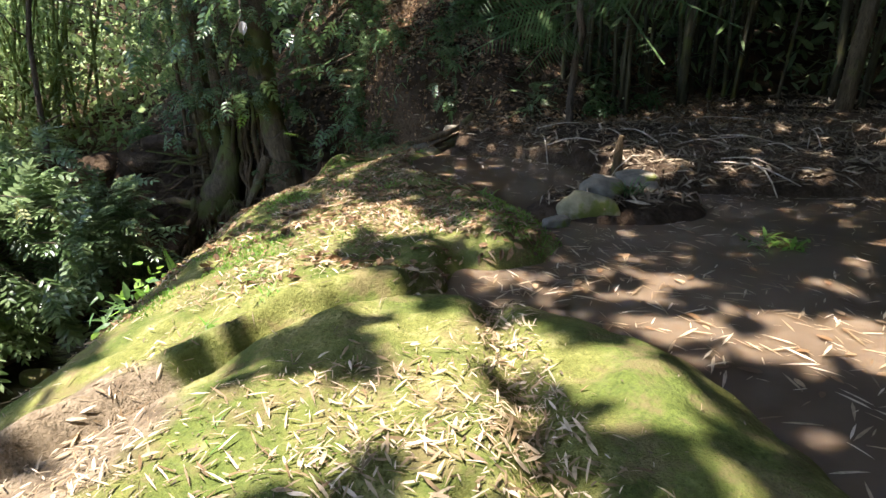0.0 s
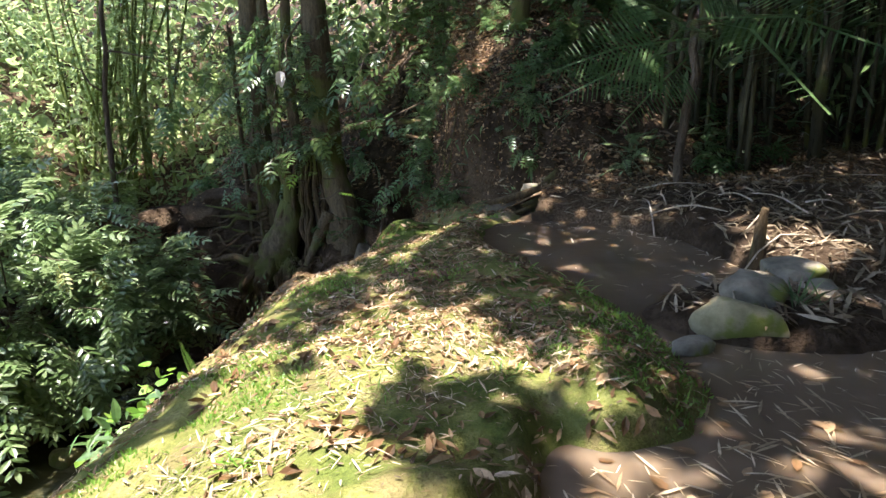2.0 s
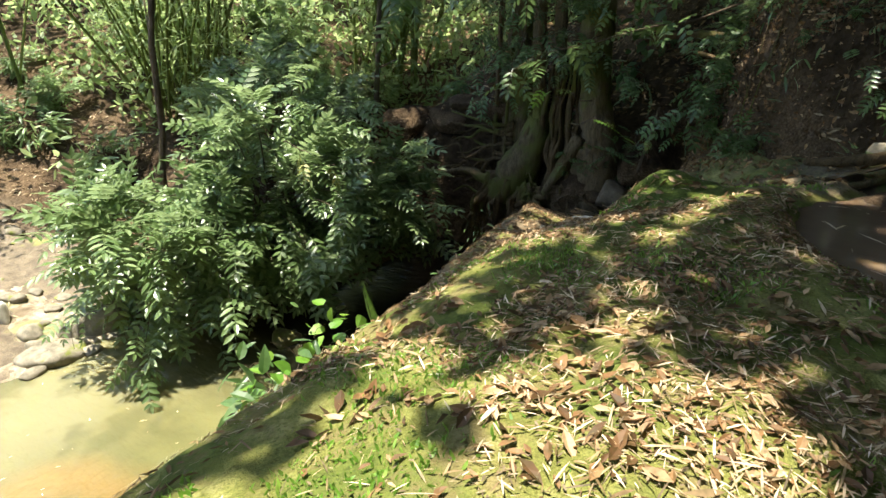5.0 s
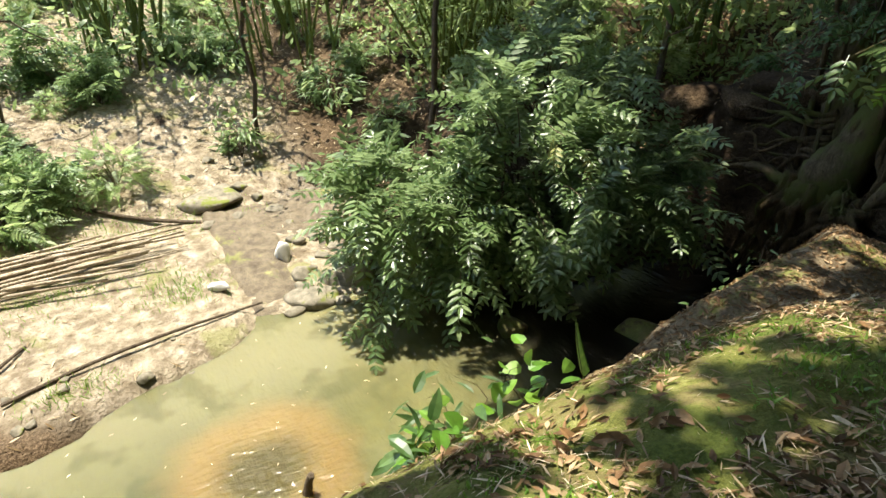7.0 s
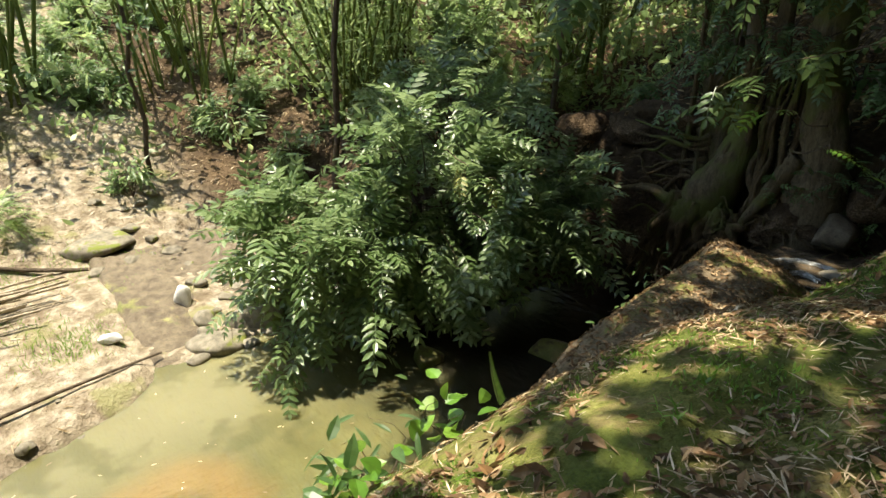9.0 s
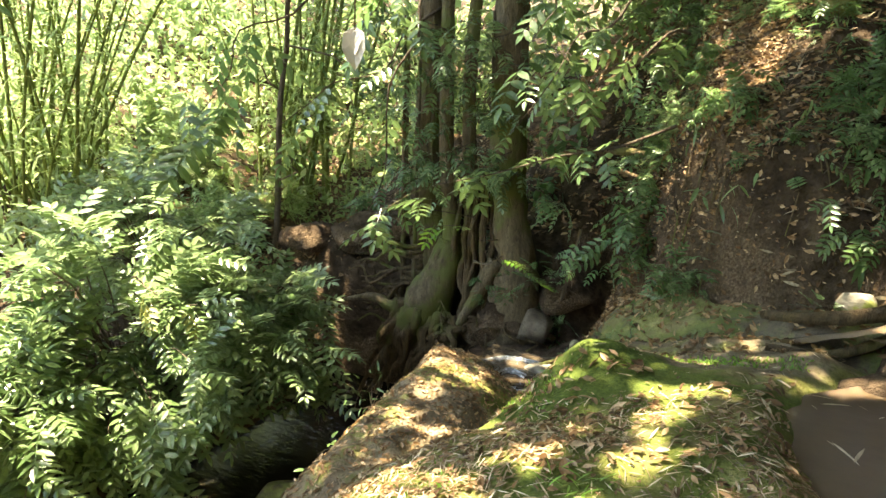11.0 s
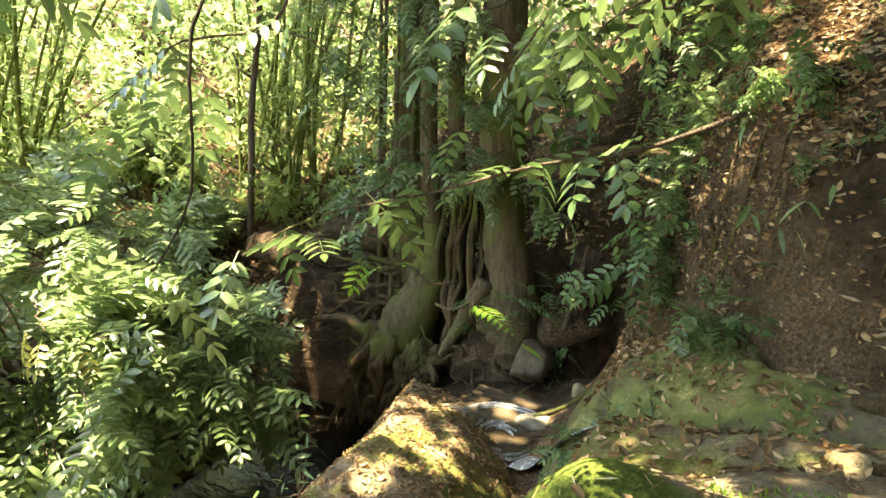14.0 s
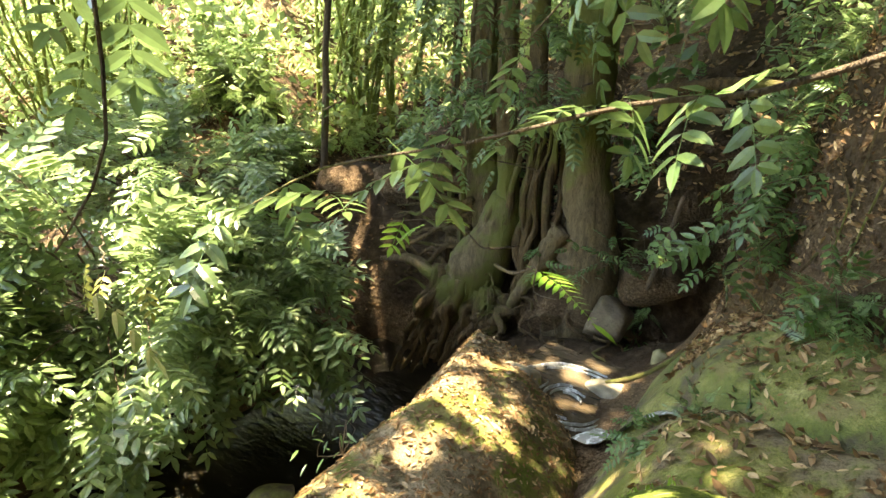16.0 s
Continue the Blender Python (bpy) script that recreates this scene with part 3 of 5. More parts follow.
bench = thing("rock_bench", "wet mossy rock bench under the earth bank", "rock", at=(-0.6, 10.2, -0.5))
rock_piece(bench, "upper_bench", grid_mesh("upper_bench", steps((-2.6, 1.1, 0.04)), steps((8.8, 12.5, 0.04)), bench_h, M_WETROCK), bench_split, "mossy upper rock under fallen leaves")
rock_piece(bench, "lower_bench", grid_mesh("lower_bench", steps((-2.6, 1.1, 0.04)), steps((8.8, 12.5, 0.04)), bench_h, M_SLAB), lambda c: not bench_split(c), "worn wet rock below the stream groove")


def top_any(x, y):
    z = top_all(x, y)
    return np.maximum(z, np.where((x > -2.5) & (x < 1) & (y > 8.9) & (y < 11.9), bench_h(x, y), -9.0))


def bed_h(x, y):
    e = np.minimum(np.minimum(x + 15.5, -8.5 - x), np.minimum(y - 4.5, 8.4 - y))
    led = np.round(3.5 * (fbm(x * 0.5, y * 1.1, 2, 61) + 0.15 * fbm(x * 3, y * 3, 2, 62))) / 3.5
    return np.interp(x, [-15.5, -12, -9.5, -8.5], [-3.35, -3.5, -3.66, -3.8]) + 0.16 * led + 0.03 * fbm(x * 5, y * 5, 3, 63) - 0.6 * ss(0.5, 0, e)


bed = solo("stream_bed_rock", grid_mesh("stream_bed_rock", steps((-15.6, -8.3, 0.06)), steps((4.4, 8.5, 0.06)), bed_h, M_BED),
           "shallow ledges of wet brown rock in the stream", "rock")


# ---------- stones ----------
def stone_mesh(name, size, material, seed, rough=0.22, cuts=3):
    bm = bmesh.new()
    bmesh.ops.create_icosphere(bm, subdivisions=cuts, radius=1)
    o = Vector((seed * 3.7, seed * 1.3, 0))
    g = random.Random(seed)
    cuts_at = [(Vector((g.gauss(0, 1), g.gauss(0, 1), g.gauss(0, 0.8))).normalized(), g.uniform(0.5, 0.85)) for _ in range(11)]
    for v in bm.verts:
        d = 1 + rough * noise.noise(v.co * 1.1 + o) + rough * 0.5 * noise.noise(v.co * 2.7 + o) + 0.05 * noise.noise(v.co * 7 + o)
        p = v.co * d
        for n, off in cuts_at:
            over = p.dot(n) - off
            if over > 0:
                p = p - n * over * 0.85
        p.z = max(p.z, -0.55)
        v.co = Vector((p.x * size[0], p.y * size[1], p.z * size[2]))
    me = bpy.data.meshes.new(name)
    bm.to_mesh(me)
    bm.free()
    me.materials.append(material)
    me.polygons.foreach_set("use_smooth", [True] * len(me.polygons))
    return me


def stone(name, label, at, size, material, seed, turn=0, rough=0.22, group=""):
    ob = solo(name, stone_mesh(name, size, material, seed, rough), label, "rock", group)
    ob.matrix_world = pose(*at, 0, 0, turn)
    return ob


stone("boulder", "large yellow-green lichened boulder at the pool's edge", (1.33, 5.0, 0.0), (0.31, 0.2, 0.17), M_YSTONE, 1, -10)
stone("boulder", "rounded grey boulder behind the lichened one", (1.5, 5.35, 0.08), (0.26, 0.2, 0.17), M_STONE, 2, 20)
stone("boulder", "small flat grey stone in dry leaves", (0.98, 4.78, -0.06), (0.15, 0.12, 0.08), M_STONE, 3, 30)
stone("boulder", "low mossy stone on the pool bank", (2.0, 5.5, 0.02), (0.26, 0.2, 0.12), M_STONE, 4, 60)
stone("boulder", "broad shaded stone on the leafy bank", (2.05, 5.95, 0.05), (0.34, 0.22, 0.16), M_STONE, 5, 0)
stone("stream_stone", "pale angular stone standing in the stream", (-10.6, 5.85, -3.52), (0.24, 0.2, 0.26), M_WHITE, 6, 15)
stone("stream_stone", "smooth white stone on the stream edge", (-9.9, 4.6, -3.5), (0.12, 0.24, 0.11), M_WHITE, 7, -30)
stone("stream_stone", "brown ledge stone at the head of the stream", (-13.7, 5.3, -3.4), (0.6, 0.9, 0.28), M_STONE, 8, 10)
stone("stream_stone", "rounded brown rock under the overhanging shrub", (-9.3, 6.7, -3.62), (0.7, 0.5, 0.35), M_STONE, 9, 40)
stone("stream_stone", "wet brown rock beside the shrub", (-9.0, 5.9, -3.68), (0.5, 0.45, 0.22), M_STONE, 19, 80)
stone("dark_stone", "dark wet stone below the shrub", (-6.6, 8.2, -3.68), (0.3, 0.26, 0.16), M_WETROCK, 10, 0)
stone("dark_stone", "dark stone at the foot of the slab", (-5.6, 9.7, -3.7), (0.4, 0.34, 0.24), M_WETROCK, 11, 50)
stone("cascade_stone", "pale stone lodged beside a stick in the cascade", (-2.42, 12.25, -1.85), (0.15, 0.13, 0.19), M_YSTONE, 12, 20)
stone("cascade_rock", "blocky brown rock under the tree roots", (-3.2, 12.8, -1.85), (0.34, 0.3, 0.3), M_BED, 13, 15, 0.3)
stone("cascade_rock", "rounded wet rock at the basin lip", (-3.45, 11.3, -2.0), (0.25, 0.3, 0.22), M_STONE, 14, 70)
stone("cascade_rock", "flat wet stone in the cascade", (-2.6, 11.6, -1.95), (0.35, 0.22, 0.12), M_STONE, 15, 10)
stone("bank_stone", "rounded sunlit stone on the bank", (0.15, 9.7, 0.1), (0.15, 0.13, 0.11), M_STONE, 16, 10)
for k in range(46):
    x, y = rng.uniform(-15, -8.6), rng.uniform(4.9, 7.6)
    s = rng.uniform(0.07, 0.26)
    stone("stream_cobble", "brown water-worn stone in the shallow stream", (x, y, max(float(ground_h(np.array(x), np.array(y))), -3.72) + s * 0.15), (s, s * rng.uniform(0.6, 1), s * 0.5), M_STONE, 40 + k, k * 37, 0.25, "stream stones")
for k in range(30):
    y = rng.uniform(-2, 4.6)
    x = -7.3 - rng.uniform(0, 1.0) - 0.15 * y
    s = rng.uniform(0.04, 0.13)
    stone("shore_stone", "grey stone on the sandy shore", (x, y, float(ground_h(np.array(x), np.array(y))) + s * 0.2), (s, s * 0.8, s * 0.5), M_STONE, 90 + k, k * 53, 0.25, "shore stones")

# ---------- cascade water ----------
def strip_water(name, label, pts, widths, material):
    p = smooth_line(pts, 40)
    w = np.interp(np.linspace(0, 1, 40), np.linspace(0, 1, len(widths)), widths)
    t = unit(np.gradient(p[:, :2], axis=0))
    nrm = np.stack([-t[:, 1], t[:, 0]], 1)
    m = 9
    u = np.linspace(-1, 1, m)
    v = np.zeros((40, m, 3))
    v[..., :2] = p[:, None, :2] + (w[:, None] * u[None])[..., None] * nrm[:, None]
    v[..., 2] = p[:, 2:3] + 0.025 * fbm(v[..., 0] * 9, v[..., 1] * 9, 2, 3) - 0.03 * u[None] ** 2
    i = (np.arange(39)[:, None] * m + np.arange(m - 1)[None]).ravel()
    return solo(name, mesh_of(name, v.reshape(-1, 3), np.stack([i, i + 1, i + m + 1, i + m], 1), material, True), label, "water", kind="structure")


def gz(x, y, lift=0.02):
    return (x, y, float(top_any(np.array([x]), np.array([y]))[0]) + lift)


strip_water("water_groove", "thin stream running along a rock groove", [gz(0.3, 9.0), gz(-0.6, 9.5), gz(-1.2, 9.75), gz(-1.6, 10.1), gz(-1.95, 10.4)], (0.12, 0.10, 0.09, 0.14), M_POOL)
strip_water("water_fall", "broken white water sliding over the rock lip", [gz(-1.85, 10.3, 0.03), gz(-2.1, 10.52, 0.03), gz(-2.35, 10.7, 0.03), gz(-2.6, 10.85, 0.03)], (0.06, 0.12, 0.15, 0.2), M_FOAM)
basin = water("water_basin", -3.6, -2.15, 10.45, 12.1, -1.93, M_BASIN, "small dark basin of swirling water")
for k in range(9):
    a0 = 0.9 * k
    pts = [(-2.95 + (0.12 + 0.06 * k) * math.cos(a0 + s), 11.2 + (0.11 + 0.065 * k) * math.sin(a0 + s), -1.9) for s in np.linspace(0, 2.4, 6)]
    strip_water("water_foam", "thin white foam line on the basin", pts, (0.003, 0.018, 0.004), M_FOAM)

# ---------- litter ----------
LITTER = sliver(0.13, 0.05)
CURL = (np.array([(0, 0, 0), (-0.2, 0.35, 0.1), (0, 0.4, -0.02), (0.2, 0.35, 0.08), (-0.16, 0.7, 0.06), (0.16, 0.7, 0.1), (0.05, 1, 0.05)]), [(0, 2, 1), (0, 3, 2), (1, 2, 4), (2, 3, 5), (2, 5, 6), (2, 6, 4)])


def lay(name, label, x, y, f, template, lo, hi, material, lift=0.012, tilt=0.25, flat=False, parent=None):
    n = len(x)
    z = f(x, y)
    nrm = np.tile((0.0, 0, 1), (n, 1)) if flat else normals_at(f, x, y)
    nrm = unit(nrm + rng.normal(0, tilt, (n, 3)))
    a = rng.uniform(0, 2 * math.pi, n)
    d = np.stack([np.cos(a), np.sin(a), np.zeros(n)], 1)
    fwd = unit(d - nrm * (d * nrm).sum(1, keepdims=True))
    size = lo + (hi - lo) * rng.random(n) ** 1.6
    pos = np.stack([x, y, z + lift + 0.012 * rng.random(n)], 1) - fwd * size[:, None] * 0.5
    v, f2 = join([scatter(template, pos, fwd, nrm, size)])
    return solo(name, mesh_of(name, v, f2, material), label, "leaf litter", kind="stuff")


def pick(n, x0, x1, y0, y1, density):
    x, y = rng.uniform(x0, x1, n), rng.uniform(y0, y1, n)
    keep = rng.random(n) < density(x, y)
    return x[keep], y[keep]


def blob(x, y, cx, cy, rx, ry):
    return np.exp(-((x - cx) / rx) ** 2 - ((y - cy) / ry) ** 2)


def ridge_density(x, y):
    xc = np.interp(y, [-1, 1.4, 1.9, 2.35, 3.1], [0.3, 0.33, 0.33, 0.30, 0.26])
    d = 0.07 + 0.46 * ss(3.2, 5.0, y)
    d = d + 1.0 * np.exp(-((x - xc) / 0.13) ** 2) * ss(3.2, 2.8, y) + 0.9 * blob(x, y, -0.1, 1.55, 0.5, 0.35) + 0.5 * blob(x, y, -0.35, 2.05, 0.45, 0.2)
    d = d + 0.6 * blob(x, y, -1.35, 1.4, 0.5, 0.7) + 0.55 * blob(x, y, -0.3, 4.5, 0.6, 0.7) + 0.5 * blob(x, y, -1.3, 3.6, 0.35, 0.8)
    d = d * np.where((x > 0.5) & (y < 3.2), 0.22, 1) * (1 - 0.65 * ss(7.4, 8.0, y)) * np.clip(2.6 * (fbm(x * 2.1, y * 2.1, 3, 41) + 0.3), 0.12, 2.2) * np.where(y < 3.1, 0.6, 1)
    return np.where(ridge_h(x, y) > np.where(x > -0.5, -0.06, -1.3), d, 0)


x, y = pick(60000, -3.0, 1.6, 0.4, 9.3, ridge_density)
lay("leaf_litter", "dry straw-coloured bamboo leaves scattered on the mossy rock", x, y, ridge_h, sliver(0.085, 0.05), 0.02, 0.11, M_LITTER)
x, y = pick(4500, -2.8, 1.5, 0.4, 9.0, ridge_density)
lay("leaf_strips", "long straw-like bamboo strips on the mossy rock", x, y, ridge_h, sliver(0.05, 0.06), 0.05, 0.13, M_SHADESTRAW, 0.014)
x, y = pick(8000, -1.9, 0.7, 0.7, 2.95, lambda a, b: 0.9 * np.exp(-((a - np.interp(b, [1, 1.9, 2.35, 3.1], [0.36, 0.34, 0.31, 0.27])) / (0.1 + 0.1 * ss(2.2, 1.4, b))) ** 2) + 0.8 * blob(a, b, -0.15, 1.5, 0.42, 0.22) + 0.5 * blob(a, b, -0.3, 2.1, 0.35, 0.12) + 0.7 * blob(a, b, -1.3, 1.35, 0.35, 0.4) + 0.35 * blob(a, b, -1.5, 2.2, 0.2, 0.4))
lay("leaf_heap", "heaped pale dry leaves in the hollows of the rock", x, y, ridge_h, sliver(0.16, 0.08), 0.03, 0.1, M_LITTER, 0.012, 0.4)
x, y = pick(40000, -3.0, 1.6, 0.4, 9.3, ridge_density)
lay("leaf_crumbs", "fine broken leaf bits on the mossy rock", x, y, ridge_h, sliver(0.3, 0.1), 0.012, 0.035, M_SHADESTRAW, 0.006)
x, y = pick(24000, -2.8, 1.2, 3.4, 9.3, lambda a, b: ridge_density(a, b) * (0.4 + 0.6 * ss(4.0, 6.0, b)))
lay("leaf_litter", "curled brown broad leaves on the mossy rock", x, y, ridge_h, CURL, 0.025, 0.075, M_BROWN)
x, y = pick(30000, -5.0, -1.4, 6.2, 12.2, lambda a, b: np.where(slab_h(a, b) > np.maximum(ground_h(a, b), -2.6), 0.55, 0))
lay("leaf_litter", "brown dead leaves lying on the bare rock slab", x, y, slab_h, CURL, 0.025, 0.075, M_BROWN, 0.008, 0.35)


def pool_density(x, y):
    inside = (ground_h(x, y, False) < -0.1) & (ridge_h(x, y) < -0.1)
    d = 0.10 + 0.6 * blob(x, y, 1.1, 3.9, 0.8, 0.7) + 0.45 * blob(x, y, 2.2, 2.6, 1.2, 1.0) + 0.9 * blob(x, y, 0.35, 3.45, 0.5, 0.2) + 0.5 * np.exp(-((upper_shore(x) - y) / 0.4) ** 2)
    return np.where(inside, d * np.where((x < 0.9) & (y > 5), 0.25, 1), 0)


x, y = pick(13000, -0.6, 6, 0.2, 8.3, pool_density)
lay("floating_leaves", "bamboo leaves floating on the brown pool", x, y, lambda a, b: a * 0 - 0.08, sliver(0.085, 0.03), 0.05, 0.2, M_LITTER, 0.004, 0.04, True)
x, y = pick(500, 0.2, 4, 1, 6, pool_density)
lay("floating_leaves", "broad brown leaves floating on the pool", x, y, lambda a, b: a * 0 - 0.08, blade(0.45, 0.05, 0.02), 0.06, 0.12, M_BROWN, 0.004, 0.03, True)


def bank_density(x, y):
    yf = np.interp(x, [-1.9, -1.4, -0.8, -0.5, 0, 1], [11.35, 10.85, 10.2, 9.95, 9.5, 9.1])
    bare = 1 - 0.45 * (x < 0.8) * ss(0.0, 0.25, y - yf) * ss(1.1, 0.8, y - yf)
    return 0.35 * (x > -1.9) * (x < 0.9) * (y < 11.5) * (y > 9) * bare + (1 + 2 * (x > -1.2) * (x < 1.6) * (y < 9.6)) * bare * np.where((ground_h(x, y, False) > -0.02), 0.25 + 0.75 * ss(-0.1, 0.35, fbm(x * 0.8, y * 0.8, 3, 55) + 0.1), 0)


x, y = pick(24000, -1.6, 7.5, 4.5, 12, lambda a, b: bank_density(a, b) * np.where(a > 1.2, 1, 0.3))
lay("leaf_litter", "deep heap of dry bamboo leaves on the shaded pool bank", x, y, ground_h, LITTER, 0.06, 0.24, M_SHADESTRAW, 0.02, 0.55)
x, y = pick(46000, -2.2, 5.0, 8.8, 17, bank_density)
lay("leaf_litter", "brown fallen leaves covering the earth bank", x, y, top_any, CURL, 0.035, 0.105, M_BROWN, 0.015, 0.5)
x, y = pick(9000, -2.1, -0.5, 10.9, 14.6, lambda a, b: 0.9)
lay("leaf_litter", "leaves and root bits clinging to the steep bank edge", x, y, top_any, CURL, 0.04, 0.12, M_BROWN, 0.012, 0.6)
x, y = pick(1500, -9, -4, -1, 7, lambda a, b: np.where(ground_h(a, b, False) < -3.9, 0.12, 0))
lay("floating_leaves", "few small leaves floating on the lower pool", x, y, lambda a, b: a * 0 - 3.7, sliver(0.3, 0.03), 0.03, 0.08, M_LITTER, 0.004, 0.03, True)
x, y = pick(30000, -2.4, 1.0, 3.3, 8.8, lambda a, b: np.where(ridge_h(a, b) > -0.7, ss(0.05, 0.3, fbm(a * 1.5, b * 1.5, 3, 87)), 0))
n = len(x)
v, f = join([scatter(sliver(0.3, 0.1), np.stack([x, y, ridge_h(x, y) - 0.002], 1), np.stack([rng.normal(0, 0.7, n), rng.normal(0, 0.7, n), np.ones(n)], 1), rng.normal(0, 1, (n, 3)), rng.uniform(0.015, 0.045, n))])
solo("moss_tufts", mesh_of("moss_tufts", v, f, M_LIME), "tiny bright-green moss tufts on the ridge", "moss", kind="stuff")
x, y = pick(22000, -14, -2.2, 12.6, 22, lambda a, b: np.where((ground_h(a, b, False) > -3.5) & ((a < -7) | (b > 14)), 0.6, 0))
lay("leaf_litter", "dead leaves on the slope round the rooted tree", x, y, ground_h, CURL, 0.06, 0.16, M_BROWN, 0.015, 0.45)
x, y = pick(15000, -24, -7, -4, 11, lambda a, b: np.where(ground_h(a, b, False) > -3.62, 0.3 + 0.6 * ss(-13, -15, a), 0))
lay("leaf_litter", "scattered dry leaves on the sandy shore and hillside", x, y, ground_h, LITTER, 0.06, 0.2, M_LITTER, 0.012, 0.4)


# ---------- sticks, poles, roots on the ground ----------
def stick(name, label, pts, radii, material, group="", n=16, category="stick"):
    v, f = tube(smooth_line(pts, n), radii, 7, 0.12, len(name))
    return solo(name, mesh_of(name, v, f, material, True), label, category, group)


def lz(x, y, lift=0.03):
    return (x, y, float(ground_h(np.array([x]), np.array([y]))[0]) + lift)


stick("long_stick", "long grey bare stick lying across the sandy shore", [lz(-8.35, 1.7, 0.06), lz(-8.6, 2.7, 0.08), lz(-8.85, 3.8, 0.08), lz(-9.15, 5.1, 0.1)], (0.03, 0.025, 0.018), M_TWIG)
stick("short_stick", "brown broken branch on the shore", [lz(-8.3, 0.9), lz(-8.9, 1.4, 0.06), lz(-9.6, 1.9)], (0.035, 0.03, 0.02), M_TWIG)
stick("drift_stick", "thin stick on the sandy bank", [lz(-14.5, 2.2), lz(-13.5, 3.6, 0.08), lz(-12.8, 5.0)], (0.05, 0.04), M_TWIG)
for k in range(26):
    x0 = -10.95 - 0.05 * k + rng.uniform(-0.1, 0.1)
    ya, yb2 = rng.uniform(-2.2, 0.2), rng.uniform(2.9, 4.4)
    zz = -3.32 + 0.05 * (k % 4)
    bend = rng.uniform(-0.3, 0.45)
    v, f = tube(smooth_line([(x0 + bend, ya, zz), (x0, 1.5, zz + 0.05), (x0 - bend, yb2, zz)], 12), (0.035, 0.03, 0.022), 7, 0.04, k)
    solo("bamboo_pole", mesh_of("bamboo_pole", v, f, M_DRYCULM, True), "weathered cut bamboo pole lying in a pile on the shore", "pole", "pile of bamboo poles")
stick("water_stump", "forked grey stump standing out of the lower pool", [(-5.3, 4.55, -3.9), (-5.32, 4.58, -3.6), (-5.28, 4.62, -3.42)], (0.07, 0.05, 0.04), M_TWIG, category="stump")
stick("fallen_log", "upright rotten stub on the pool bank", [lz(1.95, 6.45, -0.1), lz(1.98, 6.5, 0.15), lz(2.0, 6.5, 0.36)], (0.06, 0.05, 0.03), M_ROOT, category="log")
stick("cascade_stick", "bleached stick lying in the cascade", [(-2.75, 11.6, -1.85), (-2.4, 11.9, -1.72), (-2.0, 12.4, -1.3)], (0.02, 0.03, 0.022), M_ROOT)
stick("surface_root", "thick bent root lying over the bank", [gz(0.5, 9.5, 0.0), gz(0.25, 9.35, 0.12), gz(-0.1, 9.35, 0.12), gz(-0.45, 9.7, 0.02)], (0.05, 0.055, 0.04), M_ROOT, category="root")
stick("surface_root", "thin root beside the wet rock bench", [gz(0.6, 9.3, 0.02), gz(0.0, 9.1, 0.08), gz(-0.45, 9.15, 0.02)], (0.04, 0.03), M_ROOT, category="root")
stick("bank_root", "horizontal root jutting from the earth bank", [(-3.3, 13.9, 0.75), (-2.7, 13.6, 0.88), (-2.1, 13.5, 0.9), (-1.5, 13.6, 0.75)], (0.05, 0.07, 0.05), M_ROOT, category="root")
stick("bank_root", "second root hanging along the bank", [(-2.9, 13.7, 0.55), (-2.3, 13.45, 0.62), (-1.6, 13.4, 0.4)], (0.03, 0.04, 0.03), M_ROOT, category="root")
stick("leaning_pole", "dead pole leaning in the gully", [(-2.9, 13.0, -1.5), (-2.75, 12.9, -0.8), (-2.65, 12.85, -0.2)], (0.03, 0.025), M_TWIG)
for k in range(40):
    x, y = rng.uniform(1.3, 6.5), rng.uniform(5.6, 9)
    a = rng.uniform(0, 6.3)
    L = rng.uniform(0.3, 0.9)
    stick("fallen_twig", "thin dry twig on the bamboo litter", [lz(x, y, 0.05), lz(x + L * 0.5 * math.cos(a), y + L * 0.5 * math.sin(a), 0.10), lz(x + L * math.cos(a), y + L * math.sin(a), 0.05)], (0.010, 0.006), M_DRYCULM, "fallen twigs", 6)

# ---------- the rooted tree ----------
BROAD = blade(0.42, 0.15, 0.25)


